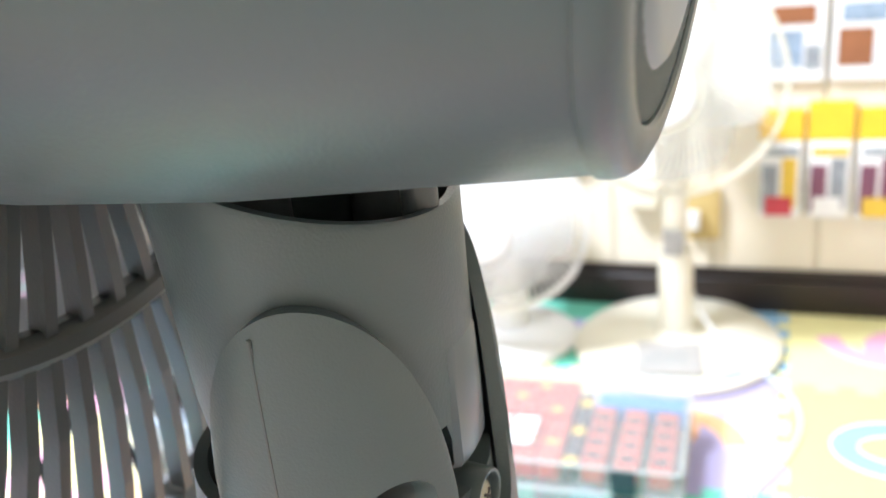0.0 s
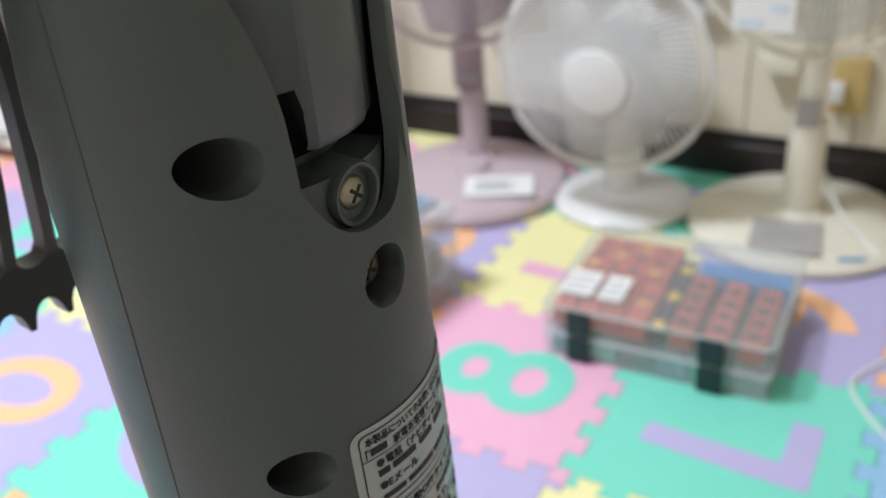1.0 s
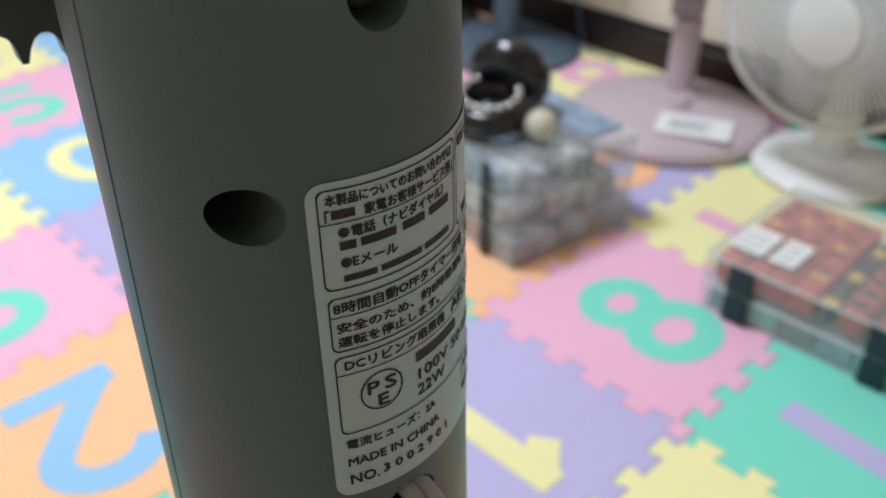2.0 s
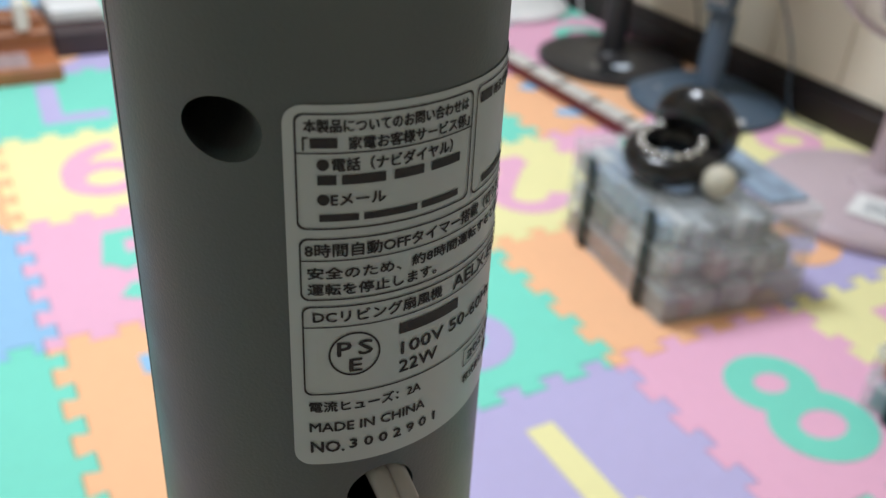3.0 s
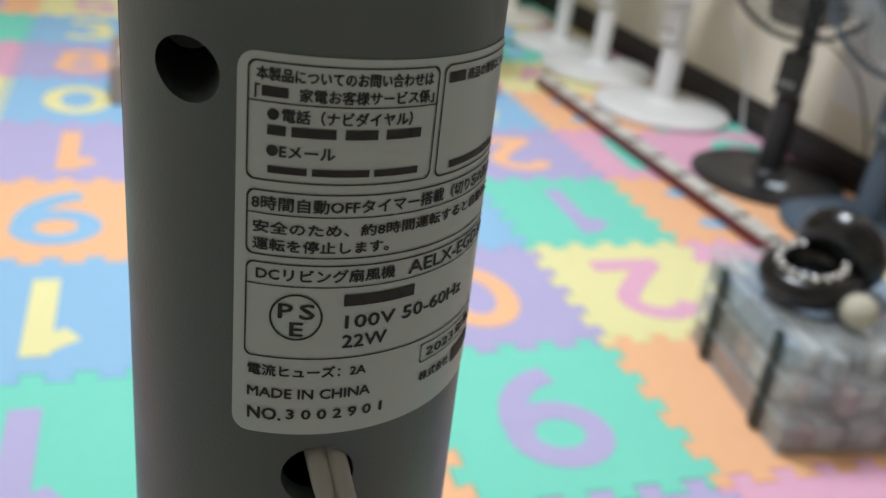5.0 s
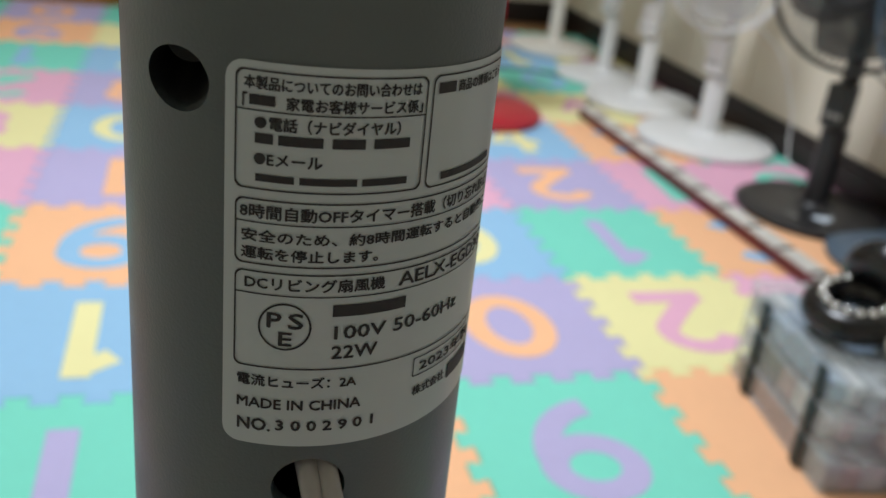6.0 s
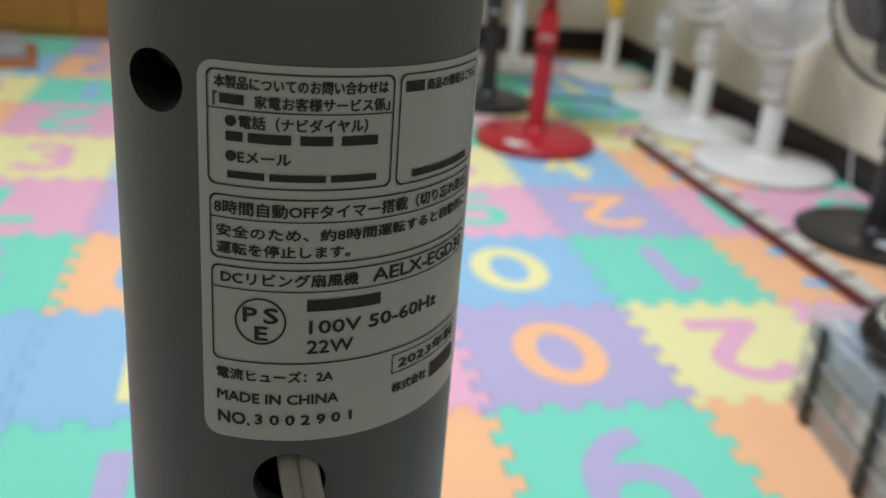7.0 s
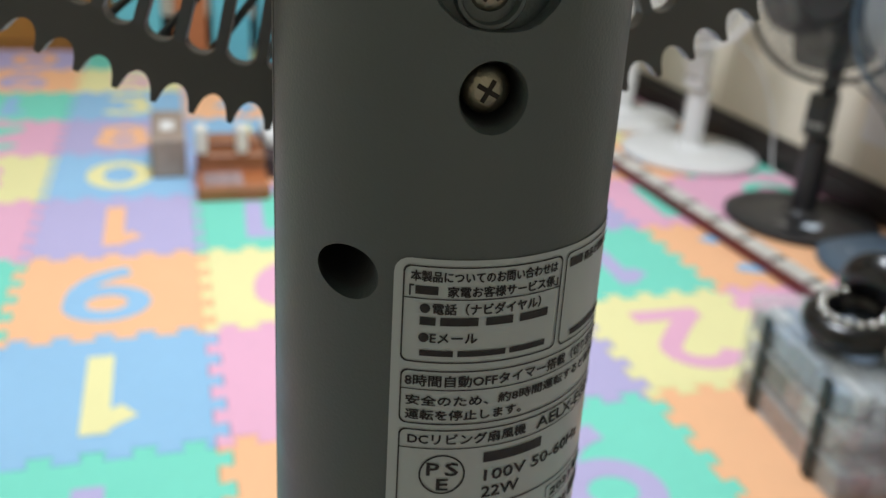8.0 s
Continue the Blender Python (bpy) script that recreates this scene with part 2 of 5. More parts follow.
structure("floor", box_bm(ROOM_W - 0.1, ROOM_E + 0.1, ROOM_S - 0.1, ROOM_N + 0.1, -0.11, -0.0115), WOOD_FLOOR, "brown wooden floor under the foam mat")
structure("ceiling", box_bm(ROOM_W - 0.1, ROOM_E + 0.1, ROOM_S - 0.1, ROOM_N + 0.1, CEIL, CEIL + 0.1), CEILING_M, "plain white papered ceiling")
wall_n = structure("wall_north", box_bm(ROOM_W - 0.1, ROOM_E + 0.1, ROOM_N + 0.008, ROOM_N + 0.12, -0.0115, CEIL), WALL, "cream boarded wall behind the row of fans")
wall_w = structure("wall_west", box_bm(ROOM_W - 0.1, ROOM_W, ROOM_S, ROOM_N + 0.008, -0.0115, CEIL), WALL, "cream end wall of the room")
# unseen wall, placed near enough to throw light back on the grey fan
structure("wall_south", box_bm(ROOM_W - 0.1, ROOM_E + 0.1, ROOM_S - 0.1, ROOM_S, -0.0115, CEIL), WALL, "unseen cream wall, set close to bounce light onto the grey fan")
structure("wall_east", box_bm(ROOM_E, ROOM_E + 0.1, ROOM_S, ROOM_N + 0.008, -0.0115, CEIL), WALL, "cream wall at the near end")
# boards of the long wall, with a groove between each two
board_mesh = None
for k in range(27):
    x0 = ROOM_W + 0.002 + k * 0.18
    if board_mesh is None:
        ob = part("panel", box_bm(0, 0.177, 0, 0.010, 0, CEIL - 0.1, 0.002, 1), WALL, wall_n, smooth=False)
        board_mesh = ob.data
    else:
        ob = new("panel", board_mesh)
        ob.parent = wall_n
    ob.location = (x0, ROOM_N, 0.05)
structure("baseboard", box_bm(ROOM_W, ROOM_E, ROOM_N - 0.016, ROOM_N - 0.001, -0.011, 0.064, 0.003, 1), BASEBOARD, "dark brown wooden baseboard along the wall")
structure("trim", box_bm(ROOM_W, ROOM_E, ROOM_N - 0.011, ROOM_N - 0.001, 0.0645, 0.083, 0.004, 2), BASEBOARD, "moulded dark cap along the top of the baseboard")
structure("baseboard_west", box_bm(ROOM_W + 0.001, ROOM_W + 0.016, ROOM_S + 0.01, ROOM_N - 0.02, -0.011, 0.082, 0.003, 1), BASEBOARD, "dark brown wooden baseboard on the end wall")

lamp = thing("ceiling_lamp", pose(LAMP[0], LAMP[1], CEIL), "round white ceiling lamp, lit", "ceiling lamp")
part("lamp_base", lathe_bm([(0.02, -0.002), (0.29, -0.002), (0.30, -0.02), (0.30, -0.05), (0.02, -0.05)]), WHITE_P, lamp)
part("lamp_cover", lathe_bm([(0.27, -0.05), (0.29, -0.07), (0.27, -0.10), (0.18, -0.115), (0.02, -0.118)]), LAMP_GLOW, lamp, "glowing milky cover")

# ---- foam number mat ----
T = 0.30
P_, E_, B_, Y_, O_, U_ = "pink", "teal", "blue", "yellow", "orange", "purple"
# column (towards the wall), row (away along the wall): foam colour, figure, figure colour
TILES = {
    (0, -3): (O_, "3", B_), (0, -2): (Y_, "3", P_), (0, -1): (U_, "1", Y_), (0, 0): (E_, "6", U_), (0, 1): (U_, "0", O_), (0, 2): (B_, "0", Y_), (0, 3): (P_, "5", E_),
    (0, 4): (Y_, "3", P_), (0, 5): (E_, "7", U_), (0, 6): (U_, "9", O_), (0, 7): (B_, "2", Y_), (0, 8): (P_, "4", E_),
    (1, -3): (B_, "4", Y_), (1, -2): (E_, "7", U_), (1, -1): (P_, "8", E_), (1, 0): (O_, "1", B_), (1, 1): (Y_, "2", P_), (1, 2): (E_, "1", U_), (1, 3): (U_, "2", O_),
    (1, 4): (B_, "4", Y_), (1, 5): (P_, "6", E_), (1, 6): (Y_, "8", P_), (1, 7): (E_, "1", U_), (1, 8): (O_, "0", B_),
    (2, -3): (O_, "0", B_), (2, -2): (U_, "9", O_), (2, -1): (Y_, "7", P_), (2, 0): (U_, "5", O_), (2, 1): (P_, "6", E_), (2, 2): (O_, "3", B_), (2, 3): (P_, "7", E_),
    (2, 4): (O_, "3", B_), (2, 5): (Y_, "4", P_), (2, 6): (E_, "0", B_), (2, 7): (B_, "1", Y_), (2, 8): (U_, "5", O_),
    (3, -3): (Y_, "6", P_), (3, -2): (B_, "2", Y_), (3, -1): (E_, "4", U_), (3, 0): (P_, "0", E_), (3, 1): (Y_, "8", P_), (3, 2): (O_, "1", B_), (3, 3): (P_, "9", E_),
    (3, 4): (E_, "3", U_), (3, 5): (O_, "7", B_), (3, 6): (P_, "2", E_), (3, 7): (Y_, "5", P_), (3, 8): (E_, "1", U_),
    (-1, -3): (P_, "1", E_), (-1, -2): (B_, "9", Y_), (-1, -1): (E_, "4", U_), (-1, 0): (O_, "2", B_), (-1, 1): (P_, "5", E_), (-1, 2): (Y_, "6", P_), (-1, 3): (E_, "7", U_),
    (-1, 4): (U_, "3", O_), (-1, 5): (B_, "1", Y_), (-1, 6): (O_, "4", B_), (-1, 7): (P_, "0", E_), (-1, 8): (Y_, "2", P_),
    (-2, -2): (U_, "3", O_), (-2, -1): (Y_, "8", P_), (-2, 0): (E_, "1", U_), (-2, 1): (B_, "1", Y_), (-2, 2): (O_, "6", B_), (-2, 3): (U_, "1", O_), (-2, 4): (B_, "0", Y_),
    (-2, 5): (U_, "8", O_), (-2, 6): (B_, "3", Y_), (-2, 7): (Y_, "5", P_), (-2, 8): (E_, "2", U_),
    (-3, 0): (U_, "2", O_), (-3, 1): (B_, "9", Y_), (-3, 2): (E_, "4", U_), (-3, 3): (P_, "7", E_), (-3, 4): (Y_, "3", P_), (-3, 5): (P_, "2", E_), (-3, 6): (E_, "1", B_),
    (-3, 7): (O_, "6", U_), (-3, 8): (U_, "0", O_),
    (-4, 1): (O_, "5", B_), (-4, 2): (B_, "0", Y_), (-4, 3): (U_, "8", O_), (-4, 4): (P_, "1", E_), (-4, 5): (O_, "4", B_), (-4, 6): (Y_, "9", P_), (-4, 7): (B_, "2", Y_), (-4, 8): (E_, "7", U_),
    (-5, 2): (Y_, "7", P_), (-5, 3): (E_, "3", U_), (-5, 4): (B_, "5", Y_), (-5, 5): (U_, "9", O_), (-5, 6): (P_, "6", E_), (-5, 7): (O_, "0", B_), (-5, 8): (P_, "8", E_),
}
# extra unseen tiles behind the fan and along the room, to bounce pale light
mat_rng = random.Random(11)
for _col in range(-6, 4):
    for _row in range(-6, 9):
        if (_col, _row) not in TILES:
            _foam = (P_, E_, B_, Y_, O_, U_)[(2 * _col + _row) % 6]
            TILES[(_col, _row)] = (_foam, str(mat_rng.randrange(10)), {P_: E_, E_: U_, B_: Y_, Y_: P_, O_: B_, U_: O_}[_foam])


def arc(cx, cy, rx, ry, a0, a1, n=16):
    return [(cx + rx * math.cos(radians(a0 + (a1 - a0) * k / n)), cy + ry * math.sin(radians(a0 + (a1 - a0) * k / n))) for k in range(n + 1)]


# broad strokes of the foam figures; the flag says whether a stroke closes on itself
FIGURES = {
    "0": [(arc(0, 0, 0.052, 0.074, 0, 348.75, 31), True)],
    "1": [([(-0.042, 0.050), (-0.022, 0.064), (0.0, 0.082)], False), ([(0.0, 0.099), (0.0, -0.095)], False)],
    "2": [(arc(0, 0.040, 0.050, 0.042, 165, -40, 16) + [(0.0, -0.030), (-0.045, -0.075)], False), ([(-0.062, -0.076), (0.062, -0.076)], False)],
    "3": [(arc(-0.004, 0.040, 0.046, 0.038, 150, -90, 14), False), (arc(-0.004, -0.038, 0.052, 0.042, 90, -150, 14), False)],
    "4": [([(0.02, 0.095), (0.02, -0.095)], False), ([(0.012, 0.075), (-0.052, -0.025), (0.06, -0.025)], False)],
    "5": [([(0.05, 0.078), (-0.032, 0.078), (-0.042, 0.004)], False), (arc(-0.002, -0.032, 0.052, 0.045, 140, -140, 18), False)],
    "6": [(arc(0, -0.034, 0.050, 0.045, 0, 345, 23), True), (arc(0.045, -0.020, 0.094, 0.105, 178, 98, 14), False)],
    "7": [([(-0.056, 0.078), (0.058, 0.078)], False), ([(0.040, 0.075), (0.036, 0.0), (0.030, -0.095)], False)],
    "8": [(arc(0, 0.040, 0.041, 0.036, 0, 345, 23), True), (arc(0, -0.040, 0.049, 0.041, 0, 345, 23), True)],
    "9": [(arc(0, 0.034, 0.050, 0.045, 0, 345, 23), True), (arc(-0.045, 0.020, 0.094, 0.105, -2, -82, 14), False)],
}


def figure_mesh(digit, width=0.036):
    verts, faces = [], []
    for layer, (line, closed) in enumerate(FIGURES[digit]):
        P2 = [Vector(p) for p in line]
        n, base, top = len(P2), len(verts), 0.0007 + 0.0003 * layer
        for i, p in enumerate(P2):
            a = P2[i - 1] if closed else P2[max(i - 1, 0)]
            b = P2[(i + 1) % n] if closed else P2[min(i + 1, n - 1)]
            d = (b - a).normalized()
            s = Vector((-d.y, d.x)) * width / 2
            for q, z in ((p + s, 0.0), (p + s * 0.97, top), (p - s * 0.97, top), (p - s, 0.0)):
                verts.append((q.x, q.y, z))
        for i in range(n if closed else n - 1):
            j = (i + 1) % n
            for k in range(3):
                faces.append((base + 4 * i + k, base + 4 * j + k, base + 4 * j + k + 1, base + 4 * i + k + 1))
        if not closed:
            faces += [(base, base + 1, base + 2, base + 3), tuple(base + 4 * (n - 1) + k for k in (3, 2, 1, 0))]
    me = bpy.data.meshes.new("figure")
    me.from_pydata(verts, [], faces)
    me.update()
    return me


def jigsaw_mesh(name):
    a, n = 0.0095, 5
    prof = [(0.0, -a)]
    for k in range(n):
        for s, o in ((0.24, -a), (0.17, a), (0.71, a), (0.64, -a)):
            prof.append(((k + s) / n, o))
    S, E2 = prof[1:], [(-a, -a)]
    pts = [(-a, -a)] + [(s * T, o) for s, o in S]
    pts += [(T - a, -a)] + [(T + o, s * T) for s, o in S]
    pts += [(T - a, T - a)] + [(s * T, T + o) for s, o in reversed(S)]
    pts += [(-a, T - a)] + [(o, s * T) for s, o in reversed(S)]
    c = Vector((T / 2 - a / 2, T / 2 - a / 2))
    pts = [c + (Vector(p) - c) * 0.9975 for p in pts]
    bm = bmesh.new()
    lo = [bm.verts.new((p.x, p.y, -0.011)) for p in pts]
    mid = [bm.verts.new((p.x, p.y, -0.0012)) for p in pts]
    hi = [bm.verts.new((c.x + (p.x - c.x) * 0.9925, c.y + (p.y - c.y) * 0.9925, 0.0)) for p in pts]
    m = len(pts)
    for A, B in ((lo, mid), (mid, hi)):
        for k in range(m):
            bm.faces.new((A[k], A[(k + 1) % m], B[(k + 1) % m], B[k]))
    bm.faces.new(hi)
    me = bpy.data.meshes.new(name)
    bm.normal_update()
    bm.to_mesh(me)
    bm.free()
    return me


mat_thing = thing("play_mat", pose(0, 0, 0), "pastel interlocking foam number mat covering the floor", "play mat")
tile_meshes = {k: jigsaw_mesh("tile_" + k) for k in FOAM}
for k, me in tile_meshes.items():
    me.materials.append(FOAM[k])
figure_meshes = {}
for (col, row), (colour, digit, ink) in TILES.items():
    ob = new("tile", tile_meshes[colour])
    ob.parent = mat_thing
    ob.matrix_parent_inverse.identity()
    ob.matrix_basis = pose(-row * T, col * T, 0, 0, 0, 90)
    key = (digit, ink)
    if key not in figure_meshes:
        me = figure_mesh(digit)
        me.materials.append(FOAM[ink])
        figure_meshes[key] = me
    fig = new("figure", figure_meshes[key])
    fig.parent = ob
    up = 180 if digit in "127" else 0
    fig.matrix_basis = pose(T / 2 - 0.005, T / 2 - 0.005, 0.0001, 0, 0, up)


# ---- fans ----
def guard_lines(n, r0, r1, depth, bow, spin=0.0, steps=6):
    """Radial wires of a domed guard, its axis along x."""
    lines = []
    for k in range(n):
        a0 = 2 * math.pi * k / n
        line = []
        for s in range(steps + 1):
            f = s / steps
            r = r0 + (r1 - r0) * f
            a = a0 + spin * (1 - f)
            line.append((depth + (bow - depth) * 0 + bow * (1 - (r / r1) ** 3), r * math.cos(a), r * math.sin(a)))
        lines.append(line)
    return lines


def circle(r, x, n=72):
    return [(x, r * math.cos(2 * math.pi * k / n), r * math.sin(2 * math.pi * k / n)) for k in range(n)]


def turned_x(bm):
    """From an axis along z to an axis along x."""
    bmesh.ops.rotate(bm, verts=bm.verts, cent=(0, 0, 0), matrix=Matrix.Rotation(radians(90), 3, "Y"))
    return bm


def blade_bm(r0, r1, width, twist, depth):
    bm = bmesh.new()
    nu, nv = 8, 7
    top, bot = [], []
    for i in range(nu + 1):
        f = i / nu
        r = r0 + (r1 - r0) * f
        w = width * (0.45 + 0.75 * math.sin(math.pi * (0.15 + 0.62 * f)))
        ra, rb = [], []
        for j in range(nv + 1):
            g = j / nv - 0.5
            a = g * w / max(r, 0.05) + 0.25 * f
            x = depth + twist * g + 0.010 * math.cos(math.pi * g)
            ra.append(bm.verts.new((x, r * math.sin(a), r * math.cos(a))))
            rb.append(bm.verts.new((x - 0.002, r * math.sin(a), r * math.cos(a))))
        top.append(ra)
        bot.append(rb)
    for S, flip in ((top, False), (bot, True)):
        for i in range(nu):
            for j in range(nv):
                q = (S[i][j], S[i][j + 1], S[i + 1][j + 1], S[i + 1][j])
                bm.faces.new(tuple(reversed(q)) if flip else q)
    rim = [(i, 0) for i in range(nu + 1)] + [(nu, j) for j in range(1, nv + 1)] + [(i, nv) for i in range(nu - 1, -1, -1)] + [(0, j) for j in range(nv - 1, 0, -1)]
    for k in range(len(rim)):
        (a, b), (c, d) = rim[k], rim[(k + 1) % len(rim)]
        bm.faces.new((top[a][b], bot[a][b], bot[c][d], top[c][d]))
    return bm


def stand_fan(x, y, yaw, label, body, guard, blade, base_r=0.17, base_h=0.032, hub_z=0.47, head_r=0.17, reach=0.11, tilt=0.0,
              pole_r=0.02, pole_low=0.028, wires=72, blades=4, cap=None, cap_r=0.055, box=True, oval=1.0, group="fans along the wall", wire_r=0.0011, dome=None, set_back=0.0):
    """A floor fan whose head faces along +x before it is turned by yaw."""
    f = thing("floor_fan", pose(x, y, 0, 0, 0, yaw), label, "fan", group)
    cap = cap or body
    part("base", lathe_bm([(0.01, 0.0005), (base_r - 0.006, 0.0005), (base_r, 0.006), (base_r, base_h * 0.55), (base_r - 0.008, base_h * 0.8),
                           (base_r * 0.72, base_h), (pole_low * 1.5, base_h * 1.12), (pole_low * 1.15, base_h * 1.5), (0.01, base_h * 1.5)], 64, 1.0, oval), body, f).location = (set_back, 0, 0)
    if set_back:
        part("pole_foot", lathe_bm([(pole_low * 1.9, base_h * 0.98), (pole_low * 1.7, base_h * 1.1), (pole_low * 1.1, base_h * 1.5), (0.01, base_h * 1.5)], 40), body, f)
    if dome:
        part("base_dome", lathe_bm([(base_r * 0.99, base_h * 0.6), (base_r * 0.9, base_h * 1.1), (base_r * 0.6, base_h * 1.45), (0.045, base_h * 1.8), (0.01, base_h * 1.8)], 64), body, f)
    top = hub_z - 0.075
    joint = base_h + (top - base_h) * 0.42
    part("pole", lathe_bm([(pole_low, base_h), (pole_low * 0.98, joint), (pole_low * 0.7, joint + 0.004)], 28), body, f)
    part("upper_pole", lathe_bm([(pole_r * 0.9, joint), (pole_r * 0.9, top), (pole_r * 0.4, top + 0.004)], 24), body, f)
    if box:
        c = part("control_box", box_bm(0.0, pole_low + 0.014, -0.026, 0.026, joint + 0.01, joint + 0.10, 0.006), cap, f)
        for k in range(3):
            part("button", box_bm(pole_low + 0.012, pole_low + 0.018, -0.017 + k * 0.0125, -0.008 + k * 0.0125, joint + 0.03, joint + 0.04, 0.001, 1), PLATE_GREY, c)
    head = pose(0, 0, hub_z, 0, -tilt, 0)

    def hp(name, ob, parent=f, m=head):
        ob.matrix_basis = m
        return ob
    hp("n", part("tilt_neck", box_bm(-0.02, 0.02, -0.018, 0.018, -0.095, -0.02, 0.008), body, f))
    hp("m", part("motor_housing", turned_x(lathe_bm([(0.01, -0.09), (0.03, -0.088), (0.048, -0.072), (0.055, -0.04), (0.056, 0.0), (0.05, 0.03), (0.01, 0.032)], 40)), body, f))
    gx = reach - 0.02
    rg = hp("r", mesh_part("rear_guard", tubes_mesh("rear_guard", guard_lines(wires, 0.05, head_r, gx, -0.05, 0.0), wire_r), guard, f, smooth=False))
    fg = hp("f", mesh_part("front_guard", tubes_mesh("front_guard", guard_lines(wires, cap_r * 0.9, head_r, gx + 0.002, 0.045, 0.5), wire_r), guard, f, smooth=False))
    rg["kind"] = fg["kind"] = "stuff"
    for r, dx in ((head_r, 0.0), (cap_r * 1.12, 0.043)):
        ring = mesh_part("guard_ring", tubes_mesh("guard_ring", [circle(r, gx + dx)], 0.0035 if dx == 0 else 0.0018, 8, 1.6, True), guard, fg)
    mesh_part("guard_ring", tubes_mesh("guard_ring", [circle(head_r * 0.72, gx - 0.034)], 0.0018, 6, 1.0, True), guard, rg)
    hp("c", part("hub_cap", turned_x(lathe_bm([(0.01, gx + 0.035), (cap_r, gx + 0.035), (cap_r * 1.02, gx + 0.042), (cap_r * 0.93, gx + 0.05), (cap_r * 0.5, gx + 0.054), (0.006, gx + 0.055)], 40)), cap, f))
    sp = hp("s", part("spinner", turned_x(lathe_bm([(0.012, gx - 0.02), (0.034, gx - 0.018), (0.034, gx + 0.01), (0.02, gx + 0.02), (0.004, gx + 0.022)], 28)), blade, f))
    bme = None
    for k in range(blades):
        if bme is None:
            ob = part("blade", blade_bm(0.03, head_r - 0.022, 0.15, 0.04, gx - 0.006), blade, f)
            bme = ob.data
        else:
            ob = new("blade", bme)
            ob.parent = f
        ob.matrix_basis = head @ Matrix.Rotation(2 * math.pi * k / blades + 0.4, 4, "X")
    return f


def local_box(f, name, mat, x0, x1, y0, y1, z0, z1, label="", turn=0, at=(0, 0)):
    ob = part(name, box_bm(x0, x1, y0, y1, z0, z1, 0.0004, 1), mat, f, label, smooth=False)
    if turn:
        ob.matrix_basis = pose(at[0], at[1], 0, 0, 0, turn)
    return ob


# ---- the grey fan in front, seen from behind ----
GX, GY = 0.4947, -0.2895
grey = thing("grey_floor_fan", pose(GX, GY, 0), "grey plastic living-room fan seen from behind, switched off", "fan")
PSI, REAR = radians(-20.0), -4.0


def neck_point(deg, z, grow=0.0):
    """A point on the oval neck, at an angle round its axis, relative to the fan's foot."""
    k = 1 - 0.06 * (z - 0.6)
    a, b = 0.0352 * k + grow, 0.0341 * k + grow
    t = radians(deg) - PSI
    r = 1 / math.sqrt((math.cos(t) / a) ** 2 + (math.sin(t) / b) ** 2)
    return Vector((r * math.cos(radians(deg)) - 0.0317 * (z - 0.6), r * math.sin(radians(deg)) - 0.0008 * (z - 0.6), z))


def neck_top(deg):
    d = abs((deg - REAR + 180) % 360 - 180)
    if d < 24.5:
        return 0.6575 + 0.0125 * (d / 24.5) ** 3
    if d < 108:
        return 0.673 + 0.0445 * math.sqrt(max(0.0, 1 - ((d - 66) / 42.2) ** 2))
    return 0.673


def sleeve_bm():
    degs = sorted(set([REAR + s * d for s in (1, -1) for d in (0, 4, 8, 12, 16, 18, 20, 21.5, 22.8, 23.8, 24.4, 24.6, 25.2, 26, 27, 28.5)] +
                      [REAR + 30 + k * 3.0 for k in range(0, 101)]))
    levels = [0, 0.15, 0.3, 0.45, 0.6, 0.72, 0.82, 0.9, 0.95, 0.98, 1.0]
    bm = bmesh.new()
    outer, inner = [], []
    for d in degs:
        zt = neck_top(d)
        co = [bm.verts.new(neck_point(d, 0.34 + (zt - 0.34) * g, -0.0009 if g == 1.0 else 0.0)) for g in levels]
        ci = [bm.verts.new(neck_point(d, 0.34 + (zt - 0.34) * g, -0.0038)) for g in levels]
        outer.append(co)
        inner.append(ci)
    n, m = len(degs), len(levels)
    for i in range(n):
        j = (i + 1) % n
        for k in range(m - 1):
            bm.faces.new((outer[i][k], outer[j][k], outer[j][k + 1], outer[i][k + 1]))
            bm.faces.new((inner[j][k], inner[i][k], inner[i][k + 1], inner[j][k + 1]))
        bm.faces.new((outer[i][-1], outer[j][-1], inner[j][-1], inner[i][-1]))
        bm.faces.new((outer[j][0], outer[i][0], inner[i][0], inner[j][0]))
    return bm


def radial(deg, z, inset=0.0, axis=None):
    """A frame on the neck's surface whose z axis points outwards and whose y axis points up."""
    p = neck_point(deg, z, -inset)
    deg = deg if axis is None else axis
    out = Vector((math.cos(radians(deg)), math.sin(radians(deg)), 0))
    side = Vector((-math.sin(radians(deg)), math.cos(radians(deg)), 0))
    return Matrix(((side.x, 0, out.x, p.x), (side.y, 0, out.y, p.y), (side.z, 1, out.z, p.z), (0, 0, 0, 1)))


SIDE_W = 1.06


def hole_bm(deg, z, r, sy=1.0):
    if abs(deg - REAR) > 20:
        bm = lathe_bm([(r * 0.99, -0.016), (r, 0.0), (r * 1.03, 0.012)], 40, SIDE_W, sy)
        bm.transform(radial(deg, z, 0, REAR))
        return bm


